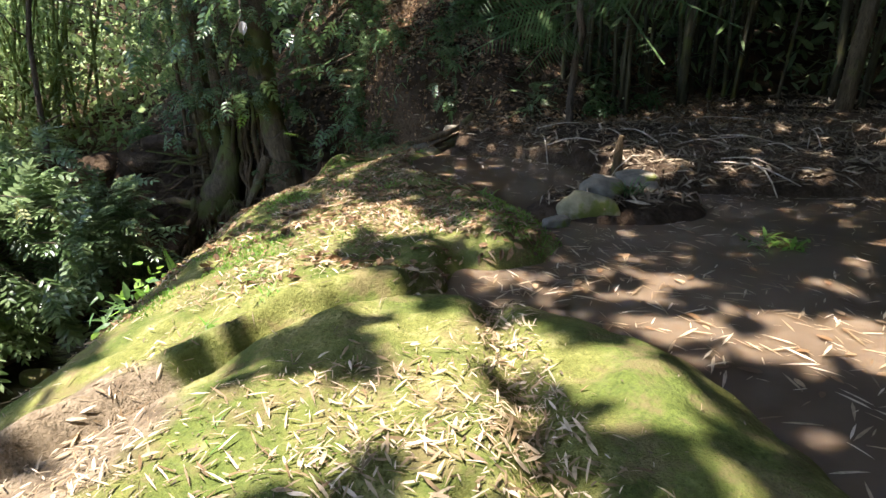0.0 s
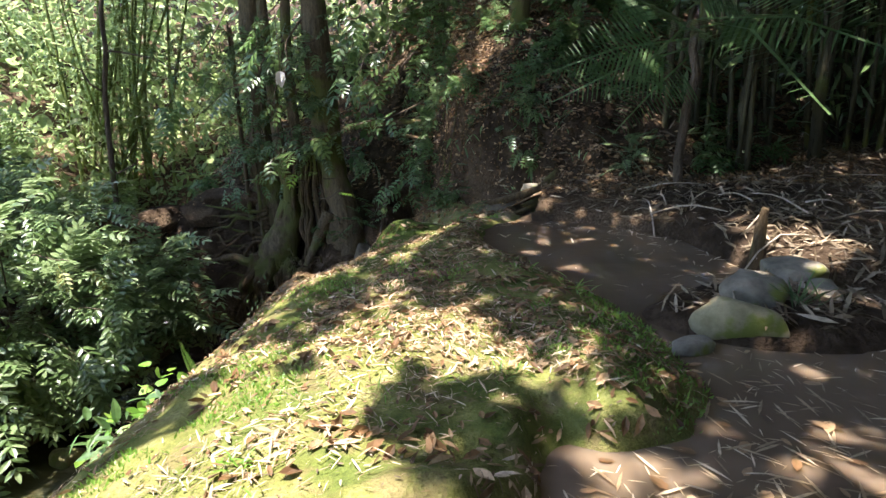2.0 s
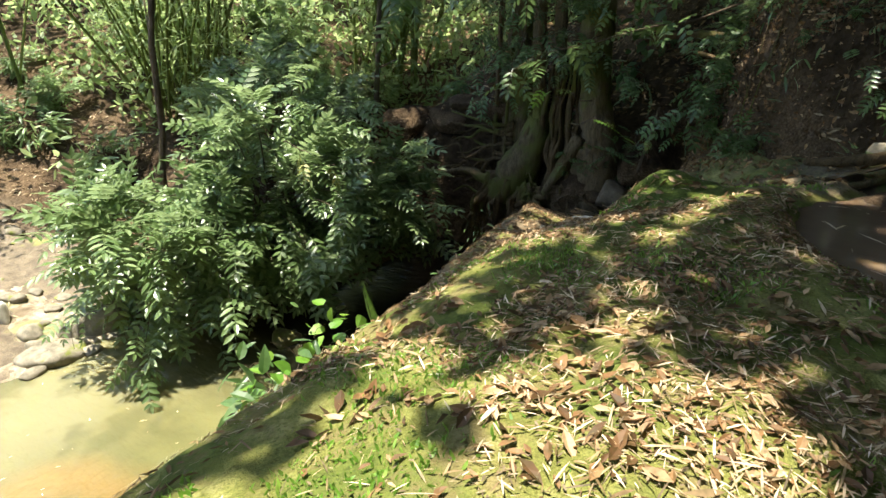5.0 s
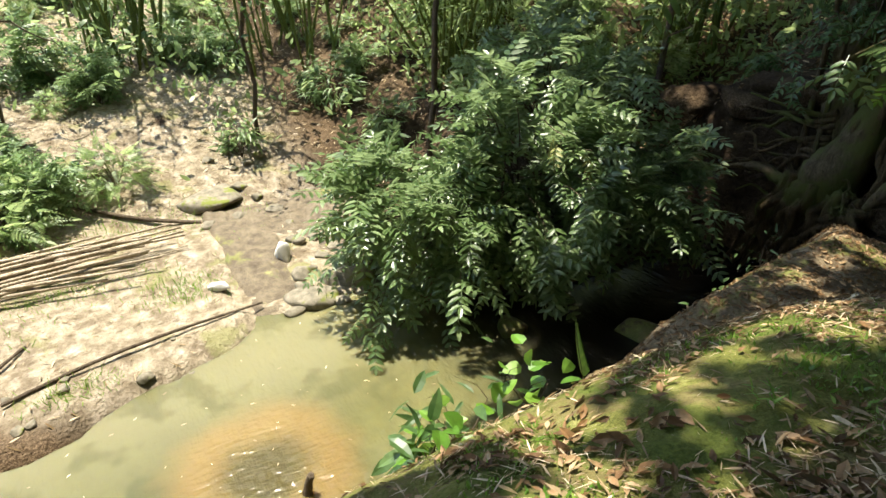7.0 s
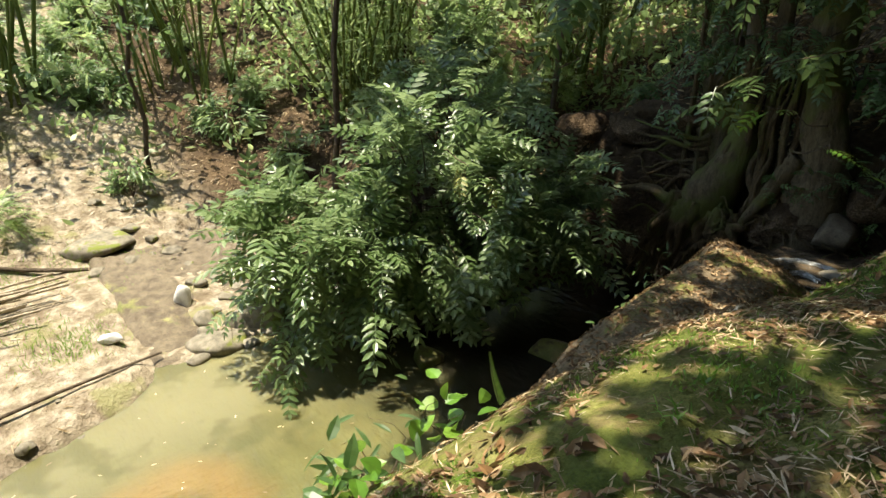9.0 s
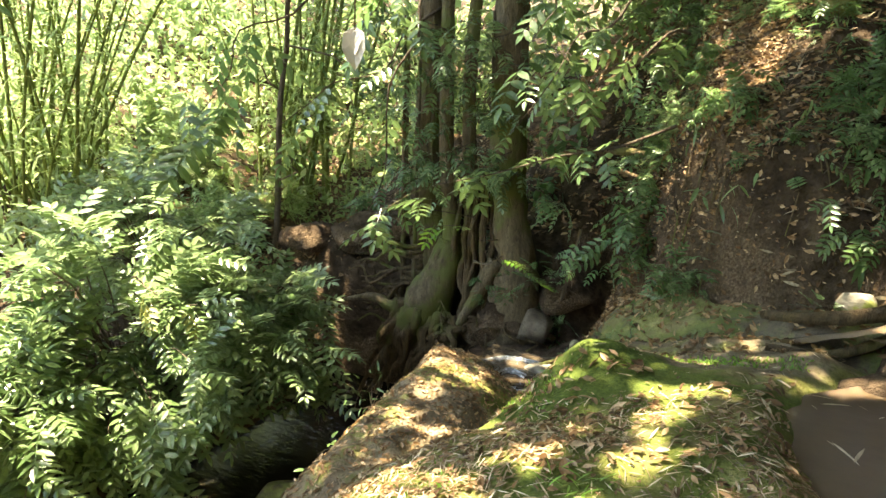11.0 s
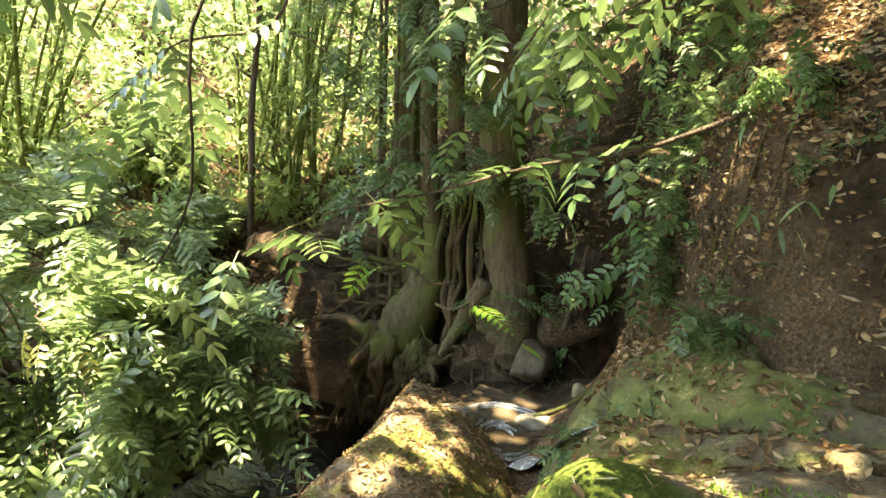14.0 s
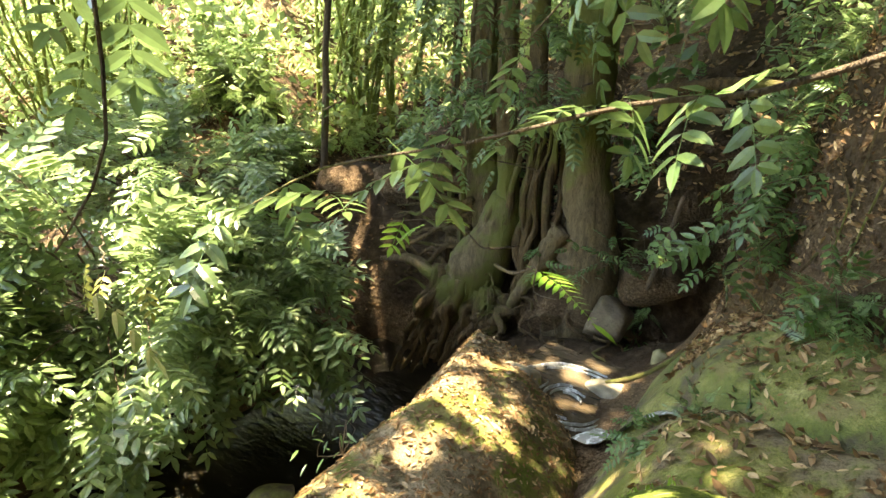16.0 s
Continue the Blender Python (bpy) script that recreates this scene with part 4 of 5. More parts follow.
def big_tree():
    t = thing("rooted_tree", "old twin-trunked tree with bare roots gripping the bank", "tree", at=(-4.8, 13.4, -1.8))

    def limb(name, pts, radii, mat, sides=12, n=22, wob=0.07, label=""):
        v, f = tube(smooth_line(pts, n), radii, sides, wob, len(t.children))
        part(name, mesh_of(name, v, f, mat, True), t, label)

    limb("trunk", [(-5.2, 13.45, -1.6), (-5.45, 13.5, -0.6), (-5.5, 13.5, 0.3), (-5.5, 13.5, 2.2), (-5.5, 13.5, 6.0), (-5.2, 13.5, 10.0)], (0.4, 0.34, 0.27, 0.25, 0.2, 0.12), M_BARK, 18, 40, 0.14)
    limb("trunk", [(-3.7, 13.2, -2.3), (-3.66, 13.15, -1.5), (-3.7, 13.15, -0.9), (-3.93, 13.2, 0.3), (-4.05, 13.25, 2.2), (-4.2, 13.3, 6), (-4.3, 13.3, 10)], (0.5, 0.42, 0.31, 0.26, 0.27, 0.2, 0.12), M_BARK, 18, 40, 0.14)
    limb("trunk", [(-4.8, 13.1, -1.2), (-4.85, 13.1, -0.4), (-4.98, 13.1, 0.6), (-5.1, 13.2, 2.5), (-5.2, 13.3, 5)], (0.17, 0.14, 0.12, 0.11, 0.08), M_BARK)
    limb("trunk", [(-4.5, 13.3, -1.6), (-4.6, 13.3, 0.0), (-4.75, 13.35, 2.0), (-4.6, 13.4, 5)], (0.14, 0.12, 0.11, 0.08), M_BARK)
    limb("buttress", [(-4.85, 13.15, -0.7), (-4.95, 13.1, -1.25), (-5.15, 13.0, -1.75), (-5.4, 12.95, -2.15), (-5.75, 12.85, -2.6), (-6.05, 12.8, -3.3)], (0.2, 0.3, 0.4, 0.34, 0.16, 0.06), M_BARK, 16, 26, 0.1, "thick mossy buttress sweeping down to the pool")
    g = np.random.default_rng(5)
    for k in range(22):
        u = k / 21
        top = (-5.65 + 1.25 * u, 12.75 + g.uniform(-0.08, 0.1), -1.95 - 0.2 * u + g.uniform(-0.15, 0.2))
        foot = (-6.35 + 1.7 * u + g.uniform(-0.12, 0.12), 12.6 + g.uniform(-0.15, 0.25), -3.75 + 1.35 * u ** 1.3 + g.uniform(-0.1, 0.1))
        line = wiggle(top, foot, 0.07, 7, 900 + k, 0.05)
        limb("root", line, (0.085, 0.05 + 0.03 * g.random(), 0.02), M_ROOT, 8, 20, 0.15)
    for k in range(13):
        z = -0.85 - 0.1 * k
        far = (-6.6 - g.uniform(0, 0.5), 13.1 + g.uniform(-0.2, 0.2), z - g.uniform(-0.1, 0.5))
        limb("root", wiggle((-5.35, 13.1, z), far, 0.09, 6, 930 + k, g.uniform(-0.1, 0.1)), (0.05, 0.032, 0.012), M_ROOT, 7, 18, 0.15)
    limb("root", [(-5.25, 12.95, -1.85), (-5.75, 12.85, -2.0), (-6.2, 12.9, -1.9), (-6.9, 13.0, -2.1)], (0.15, 0.11, 0.08, 0.03), M_BARK, 10, 18, 0.14)
    for k in range(15):
        x = -4.85 + 0.055 * k
        limb("root", wiggle((x, 13.05, 0.5 - 0.9 * g.random()), (x + g.uniform(-0.25, 0.2), 12.85 + g.uniform(-0.05, 0.15), -1.9 - 0.3 * g.random()), 0.05, 8, 950 + k), (0.02, 0.03 + 0.03 * g.random(), 0.045, 0.02), M_ROOT, 7, 20, 0.18)
    for k in range(11):
        a0 = (-5.0 + 0.17 * k, 12.8, -1.75 - 0.15 * g.random())
        b0 = (a0[0] + g.uniform(-0.5, 0.8), 12.45 + g.uniform(-0.15, 0.2), -2.2 - 0.2 * g.random())
        limb("root", wiggle(a0, b0, 0.09, 7, 970 + k, 0.04), (0.026, 0.018, 0.008), M_ROOT, 6, 16, 0.15)
    for k in range(12):
        cx, r0 = ((-5.6, 0.28), (-4.0, 0.28))[k % 2]
        a = g.uniform(3.3, 6.1)
        pts = [(cx + (0.3 if k % 2 else 0.15) * (0.25 * j - 0.5) * (-1 if k % 2 else -0.6) + r0 * math.cos(a + 0.12 * j * (k - 6) / 6), 13.35 + r0 * math.sin(a + 0.12 * j * (k - 6) / 6), -1.9 + 1.2 * j + g.uniform(-0.1, 0.1)) for j in range(5)]
        limb("vine", pts, (0.05, 0.035, 0.03, 0.02), M_BARK if k % 3 else M_ROOT, 7, 18, 0.15)
    limb("root", [(-3.95, 12.95, -0.9), (-4.2, 12.8, -1.5), (-4.45, 12.7, -2.0)], (0.16, 0.1, 0.05), M_BARK, 10, 16, 0.15)
    # Crown added above the view, set where its shadow darkens the roots.
    n = 6500
    p = g.normal(0, 1, (n, 3))
    p = unit(p) * (0.35 + 0.65 * g.random((n, 1)) ** 0.5) * np.array([3.6, 3.0, 1.7]) + np.array([-6.4, 14.7, 6.4])
    p = p[fbm(p[:, 0] * 0.8, p[:, 1] * 0.8 + p[:, 2], 3, 19) > -0.25]
    n = len(p)
    for k in range(9):
        base = ((-5.5, 13.5, 4.6 + 0.2 * k), (-4.2, 13.3, 4.4 + 0.2 * k))[k % 2]
        limb("limb", wiggle(base, p[k * 37], 0.15, 7, 990 + k, 0.3), (0.09, 0.05, 0.02), M_BARK, 7, 14)
    v, f = join([scatter(BROAD, p, g.normal(0, 1, (n, 3)), unit(g.normal(0, 0.5, (n, 3)) + np.array([0, 0, 1.0])), g.uniform(0.4, 0.65, n))])
    part("crown", mesh_of("crown", v, f, M_CANOPY), t, "dense leaf crown added above the view to shade the roots")
    limb("root", [(-3.6, 13.0, -1.4), (-3.3, 12.95, -1.75), (-2.9, 12.9, -2.0)], (0.12, 0.09, 0.05), M_ROOT)
    return t


tree = big_tree()
for at, size, seed, turn in [((-6.05, 13.45, -0.72), (0.85, 0.45, 0.34), 31, 5), ((-7.3, 14.05, -1.2), (0.9, 0.5, 0.38), 32, -12), ((-8.4, 13.9, -1.35), (0.9, 0.5, 0.35), 33, 8),
                             ((-4.0, 13.0, -2.05), (0.85, 0.4, 0.5), 34, -6), ((-2.95, 13.35, -1.45), (0.65, 0.5, 0.35), 35, 10)]:
    ob = solo("earth_ledge", stone_mesh("earth_ledge", size, M_SOIL, seed, 0.35, 4), "overhanging brown earth ledge held by tree roots", "earth", "earth ledges")
    ob.matrix_world = pose(*at, 0, 0, turn)
second = thing("bank_tree", "pale blotched trunk of a tree high on the bank", "tree", at=(0.05, 12.15, 1.4))
v, f = tube(smooth_line([(0.1, 12.15, 1.0), (0.02, 12.2, 1.7), (-0.05, 12.25, 2.6), (0.1, 12.4, 5.5), (0.2, 12.5, 10)], 26), (0.26, 0.19, 0.17, 0.16, 0.12), 14, 0.08)
part("trunk", mesh_of("trunk", v, f, M_BARK, True), second)

# ---------- foliage ----------
WIDE = pinnate(4, "wide", 0.4)
FINE = pinnate(9, "thin", 0.26, 0.3)
PALM = pinnate(22, "thin", 0.075, 0.45, False)
PALM = (np.array([(v[0] * 1.5, v[1], v[2]) for v in PALM[0]]), PALM[1])
LANCE = blade(0.2, 0.12, 0.3)


def leaf_cluster(name, pos, out, template, lo, hi, material, parent, seed=0, label="", droop=0.35):
    g = np.random.default_rng(seed)
    n = len(pos)
    fwd = unit(np.asarray(out) + g.normal(0, 0.55, (n, 3)) * np.array([1, 1, 0.6]) + np.array([0, 0, -droop]))
    up = unit(g.normal(0, 0.34, (n, 3)) + np.array([0, 0, 1.0]))
    v, f = join([scatter(template, pos, fwd, up, g.uniform(lo, hi, n))])
    return part(name, mesh_of(name, v, f, material), parent, label)


def shrub(name, label, base, centre, radii, branches, leaves, template, lo, hi, material, seed, twig=0.022, droop=0.35):
    """Arching branches out of one base, with leaves along their outer part."""
    g = np.random.default_rng(seed)
    t = thing(name, label, "shrub", at=base)
    base, centre, radii = np.array(base, float), np.array(centre, float), np.array(radii, float)
    pos, out = [], []
    for k in range(branches):
        d = unit(g.normal(0, 1, 3))
        d[2] = d[2] * 0.9
        tip = centre + radii * d * g.uniform(0.6, 1.05)
        mid = (base + tip) / 2 + np.array([0, 0, 0.25 * np.linalg.norm(tip - base)]) * 0.5 + g.normal(0, 0.1, 3)
        line = smooth_line([base, mid, tip], 14)
        v, f = tube(line[::2] if twig > 0.015 else line[::3], (twig, twig * 0.6, twig * 0.2), 4)
        part("branch", mesh_of("branch", v, f, M_TWIG, True), t)
        for j in range(leaves):
            u = g.uniform(0.38, 1) ** 0.8
            i = min(int(u * 13), 12)
            p = line[i] + (line[i + 1] - line[i]) * (u * 13 - i) + g.normal(0, 0.09, 3)
            pos.append(p)
            out.append(unit(line[i + 1] - line[i]) * 0.6 + unit(p - centre) * 0.5)
    leaf_cluster("foliage", np.array(pos), np.array(out), template, lo, hi, material, t, seed + 1, droop=droop)
    return t


shrub("shrub", "large overhanging shrub with dark glossy compound leaves above the lower pool", (-9.4, 8.6, -3.3), (-8.2, 7.3, -2.45), (1.65, 1.45, 1.55), 44, 17, WIDE, 0.38, 0.58, M_BUSH, 11, droop=0.1)
shrub("shrub", "dense dark shrub with compound leaves over the stream bank", (-9.0, 10.0, -2.9), (-7.4, 8.9, -1.8), (1.65, 1.6, 1.9), 46, 17, WIDE, 0.38, 0.58, M_BUSH, 12, droop=0.1)
shrub("shrub", "shaded shrub reaching over the dark pool beside the roots", (-8.2, 11.8, -2.6), (-6.7, 10.5, -1.95), (1.25, 1.2, 1.15), 44, 16, WIDE, 0.34, 0.5, M_BUSH, 13, droop=0.1)
shrub("shrub", "upper shrub with brighter green compound leaves behind the pool", (-10.5, 11.8, -2.2), (-9.2, 10.8, -0.7), (2.1, 1.6, 1.3), 40, 14, WIDE, 0.36, 0.54, M_BUSH, 14, droop=0.1)
t = thing("shrub_sprig", "yellowing sprig among the dark shrub leaves", "leaf sprig", at=(-6.6, 8.9, -0.9))
leaf_cluster("foliage", np.array([(-6.6, 8.9, -0.9)]) + rng.normal(0, 0.10, (4, 3)), np.tile((0.2, -0.3, -1.0), (4, 1)), WIDE, 0.25, 0.35, M_YELLOW, t, 3)
# stems that carry the overhanging sprig
v, f = tube(wiggle((-7.6, 9.3, -0.9), (-6.6, 8.9, -0.85), 0.03, 8, 2), (0.012, 0.006), 5)
part("stem", mesh_of("stem", v, f, M_TWIG, True), t)

# hillside plants: four kinds, then copies
protos = []
for k, (mat, tpl, lo, hi, r) in enumerate([(M_HERB, BROAD, 0.14, 0.26, 0.55), (M_HERB, WIDE, 0.25, 0.4, 0.5), (M_HERB, LANCE, 0.2, 0.36, 0.55), (M_BAMLEAF, FINE, 0.4, 0.6, 0.7)]):
    lab = ("leafy green bush on the sunny hillside", "bright young bush on the sunny hillside", "long-leaved herb clump on the hillside", "feathery light-green bush on the hillside")[k]
    p = shrub("hillside_plant", lab, (0, 0, 0), (0, 0, r * 0.9), (r, r, r), 14, 16 if k < 3 else 9, tpl, lo, hi, mat, 60 + k, 0.012)
    tagged(p, group="hillside plants")
    protos.append(p)

spots = []
for k in range(160):
    if k < 95:
        x, y = rng.uniform(-27, -12.8), rng.uniform(-6, 11)
        if x > -15.5 and 2.2 < y < 8 and rng.random() < 0.8:
            continue
    elif k < 125:
        x, y = rng.uniform(-20, -9.5), rng.uniform(12.5, 20)
    else:
        x, y = rng.uniform(-15, -13), rng.uniform(-4, 2.4)
    spots.append((x, y, rng.uniform(0.5, 1.4)))
for k, (x, y, s) in enumerate(spots):
    p = protos[int(rng.integers(4))]
    m = pose(x, y, float(ground_h(np.array([x]), np.array([y]))[0]) - 0.05, 0, 0, rng.uniform(0, 360))
    if k < 4:
        protos[k].matrix_basis = m
        continue
    p2 = copy_thing(p, m)
    p2.scale = (s, s, s * rng.uniform(0.8, 1.2))

# bank herbs
herbs = []
for k, (mat, tpl, lo, hi, r) in enumerate([(M_GREEN, WIDE, 0.2, 0.34, 0.2), (M_GREEN, LANCE, 0.12, 0.24, 0.14), (M_BUSH, FINE, 0.3, 0.45, 0.2)]):
    lab = ("small compound-leaved plant rooted in the earth bank", "small long-leaved herb in the leaf litter", "ferny dark plant on the earth bank")[k]
    p = shrub("bank_plant", lab, (0, 0, 0), (0, 0, r), (r, r, r), 6, 5, tpl, lo, hi, mat, 80 + k, 0.006)
    tagged(p, group="bank plants", category="plant")
    herbs.append(p)
hs = [(-1.75 + 0.08 * (k % 5), 12.2 + 0.16 * k) for k in range(14)] + [(-1.5, 12.0), (-1.6, 11.7), (-1.35, 12.3), (-1.55, 12.5), (-1.2, 11.6), (0.1, 11.0), (0.3, 11.6), (-0.3, 11.9), (-0.2, 12.8), (-1.0, 13.2), (-1.4, 13.8), (0.6, 12.4), (-3.0, 13.3), (-2.9, 12.9), (-3.2, 13.0)]
for k in range(70):
    hs.append((rng.uniform(-1.5, 1.6), rng.uniform(10.5, 13.6)))
for k in range(95):
    hs.append((rng.uniform(-2, 4), rng.uniform(9.5, 16)) if k < 70 else (rng.uniform(-9, -3), rng.uniform(14, 18)))
for k, (x, y) in enumerate(hs):
    z = float(top_any(np.array([x]), np.array([y]))[0])
    m = pose(x, y, z - 0.03, 0, 0, rng.uniform(0, 360))
    if k < 3:
        herbs[k].matrix_basis = m
        continue
    q = copy_thing(herbs[int(rng.choice([0, 1, 1, 0, 2]))], m)
    s = rng.uniform(0.4, 1.15) * (0.7 if -2 < x < 0.7 and y < 14.2 else 1)
    q.scale = (s, s, s)

# trunk sprays and the branch that hangs near the path
def spray(name, label, a, b, n, lo, hi, mat, seed, template=WIDE, category="branch", r=0.012, spread=0.07, group=""):
    g = np.random.default_rng(seed)
    t = thing(name, label, category, group, at=a)
    line = smooth_line(wiggle(a, b, 0.05, 6, seed, 0.04), 16)
    v, f = tube(line, (r, r * 0.5, r * 0.2), 6)
    part("twig", mesh_of("twig", v, f, M_TWIG, True), t)
    idx = g.uniform(0.15, 1, n) * 15
    i = np.minimum(idx.astype(int), 14)
    p = line[i] + (line[i + 1] - line[i]) * (idx - i)[:, None] + g.normal(0, spread, (n, 3))
    d = unit(line[i + 1] - line[i])
    side = np.cross(d, (0, 0, 1.0)) * g.choice([-1, 1], n)[:, None]
    leaf_cluster("foliage", p, d * 0.7 + side * 0.7, template, lo, hi, mat, t, seed + 3, droop=0.3)
    return t


for k in range(46):
    a = (rng.uniform(-6.1, -3.4), 13.0, rng.uniform(-0.3, 2.8))
    b = (a[0] + rng.uniform(-1.0, 0.9), rng.uniform(11.9, 12.7), a[2] + rng.uniform(-0.7, 0.3))
    spray("tree_spray", "leafy twig growing from the rooted tree's trunk", a, b, 7, 0.22, 0.36, M_HANG if k % 3 else M_BUSH, 200 + k, group="trunk twigs")
spray("hanging_branch", "thin branch with broad pale-green compound leaves hanging near the path", (-1.2, 8.6, 1.35), (-2.85, 7.75, 0.72), 15, 0.2, 0.3, M_HANG, 301, spread=0.05)
spray("hanging_branch", "leafy branch tip hanging above the rock", (-1.2, 8.6, 1.9), (-1.75, 8.15, 1.42), 9, 0.22, 0.32, M_HANG, 303, spread=0.06)
spray("hanging_branch", "drooping leafy twig in front of the trunk", (-1.6, 8.9, 2.2), (-2.2, 8.3, 1.25), 10, 0.2, 0.3, M_HANG, 305, spread=0.06)
spray("hanging_branch", "long bare twig with few leaves reaching over the pool", (-2.9, 8.6, 2.1), (-3.7, 7.6, 1.15), 9, 0.2, 0.3, M_HANG, 307, spread=0.05)
spray("hanging_branch", "dark crooked twig with broad leaves", (-2.3, 7.6, 2.2), (-2.55, 7.15, 0.85), 6, 0.16, 0.22, M_HANG, 309, spread=0.04)
spray("fern_twig", "arching frond below the tree roots", (-2.9, 9.5, 0.0), (-2.35, 9.15, 0.08), 1, 0.5, 0.55, M_LIME, 311, FINE)
spray("vine_twig", "bare looping vine with a young leaf tip", (-2.5, 9.0, 0.36), (-3.0, 8.65, 0.42), 3, 0.16, 0.22, M_LIME, 313, spread=0.02, r=0.006)

for k in range(9):
    x0 = -4.1 + 0.17 * k
    spray("bank_spray", "small leafy herb at the foot of the old tree", (x0, 13.0, -1.55 + 0.05 * k), (x0 + rng.uniform(-0.2, 0.2), 12.6, -1.35 + 0.08 * k + rng.uniform(-0.1, 0.2)), 6, 0.12, 0.24, M_GREEN if k % 2 else M_HANG, 560 + k, group="bank edge twigs", r=0.006)
for k in range(26):
    z0 = -0.2 + 0.14 * k
    y0 = 11.5 + 0.115 * k
    a = (-1.35 + 0.08 * (k % 4), y0 + 0.35, z0 + 0.35)
    b = (-1.95 - 0.12 * (k % 3), y0 - 0.35, z0 - 0.1)
    spray("bank_spray", "leafy trailing twig on the edge of the earth bank", a, b, 8, 0.2, 0.36, M_HANG if k % 2 else M_GREEN, 600 + k, group="bank edge twigs")
for k in range(30):
    x0, y0 = rng.uniform(-1.3, 3.0), rng.uniform(11.2, 15)
    a = gz(x0, y0, 0.0)
    b = (a[0] + rng.uniform(-0.4, 0.3), a[1] - rng.uniform(0.2, 0.5), a[2] + rng.uniform(-0.1, 0.3))
    spray("bank_spray", "small leafy sapling twig on the earth bank", a, b, 7, 0.16, 0.3, M_HANG if k % 2 else M_GREEN, 700 + k, group="bank edge twigs", r=0.006)
g2 = np.random.default_rng(77)
for k in range(30):
    x0 = g2.uniform(-1.45, 0.7)
    y0 = 10.15 - 0.75 * x0 + g2.uniform(-0.15, 0.9)
    a = gz(x0, y0, 0.0)
    b = (a[0] + g2.uniform(-0.25, 0.25), a[1] - g2.uniform(0.15, 0.4), a[2] + g2.uniform(-0.35, 0.15))
    spray("bank_spray", "leafy plant hanging from the bare earth face", a, b, 6, 0.12, 0.26, (M_GREEN, M_HERB, M_HANG)[k % 3], 760 + k, template=WIDE if k % 2 else LANCE, group="bank edge twigs", r=0.005)
for k in range(18):
    x0 = g2.uniform(-1.5, 0.6)
    y0 = 10.2 - 0.75 * x0 + g2.uniform(0.0, 0.6)
    a = gz(x0, y0, 0.02)
    b = gz(x0 + g2.uniform(-0.3, 0.3), y0 - g2.uniform(0.2, 0.4), 0.03)
    stick("bank_rootlet", "thin bare root hanging out of the earth bank", [a, ((a[0] + b[0]) / 2, (a[1] + b[1]) / 2 - 0.06, (a[2] + b[2]) / 2 + 0.05), b], (0.012, 0.009, 0.004), M_ROOT, "bank rootlets", 8, "root")
spray("hanging_branch", "broad soft leaves hanging at the edge of the path", (-2.7, 8.2, 2.6), (-3.0, 7.5, 1.75), 9, 0.26, 0.36, M_GREEN, 331, spread=0.08)
spray("hanging_branch", "leafy twig hanging before the bamboo", (-3.3, 8.0, 2.4), (-3.55, 6.9, 1.25), 9, 0.26, 0.36, M_GREEN, 333, spread=0.08)
spray("hanging_branch", "leafy twig hanging before the old trunk", (-1.9, 8.6, 2.5), (-2.05, 7.95, 1.7), 8, 0.24, 0.34, M_GREEN, 335, spread=0.07)
spray("drooping_branch", "drooping shrub branch with its leaf tip near the water", (-7.9, 7.2, -2.0), (-7.15, 6.15, -3.35), 16, 0.3, 0.42, M_BUSH, 321, spread=0.1)
spray("drooping_branch", "drooping shrub branch over the pool", (-7.4, 8.2, -2.1), (-6.7, 7.35, -3.25), 16, 0.3, 0.42, M_BUSH, 323, spread=0.1)
spray("drooping_branch", "low shrub branch beside the stream", (-8.8, 6.8, -2.2), (-8.3, 5.9, -3.3), 14, 0.3, 0.42, M_BUSH, 325, spread=0.1)
pale = thing("pale_leaf", "big pale dead leaf dangling from a thin vine in the sun", "leaf", at=(-2.05, 6.3, 1.6))
v, f = tube(wiggle((-2.05, 6.35, 4.2), (-2.05, 6.3, 1.62), 0.02, 12, 9), (0.004, 0.003), 5)
part("vine", mesh_of("vine", v, f, M_TWIG, True), pale)
v, f = join([scatter(blade(0.6, 0.2, 0.2), np.array([(-2.05, 6.3, 1.64), (-2.03, 6.3, 1.62)]), np.array([(0.1, -0.2, -1.0), (-0.5, -0.1, -0.8)]), np.tile((0.3, -0.8, 0.5), (2, 1)), np.array([0.14, 0.11]))])
part("blade", mesh_of("blade", v, f, M_WHITE), pale)

# plants along the ridge's flank
def frond(name, label, at, tip, size, mat, template):
    t = thing(name, label, "fern", at=at)
    d = unit(np.array(tip) - np.array(at))
    v, f = join([scatter(template, np.array([at]), np.array([d]), np.array([unit(np.array((-0.4, -1.0, 0.3)))]), np.array([size]))])
    part("frond", mesh_of("frond", v, f, mat), t)
    return t


FERN = pinnate(24, "thin", 0.16, 0.1, False)
FERN = (np.array([(v[0] * 0.62, v[1], v[2]) for v in FERN[0]]), FERN[1])
frond("fern", "single upright bright-green fern frond on the rock flank", (-2.9, 5.9, -1.12), (-3.03, 5.83, -0.68), 0.5, M_LIME, FERN)
frond("fern", "small fern frond beside the upright one", (-2.92, 5.95, -1.1), (-2.75, 6.1, -0.9), 0.25, M_LIME, FERN)


def flank_plant(label, at, r, n, lo, hi, mat, tpl, seed):
    return tagged(shrub("flank_plant", label, at, (at[0], at[1], at[2] + r), (r, r, r), n, 5, tpl, lo, hi, mat, seed, 0.006), category="plant", group="plants on the rock flank")


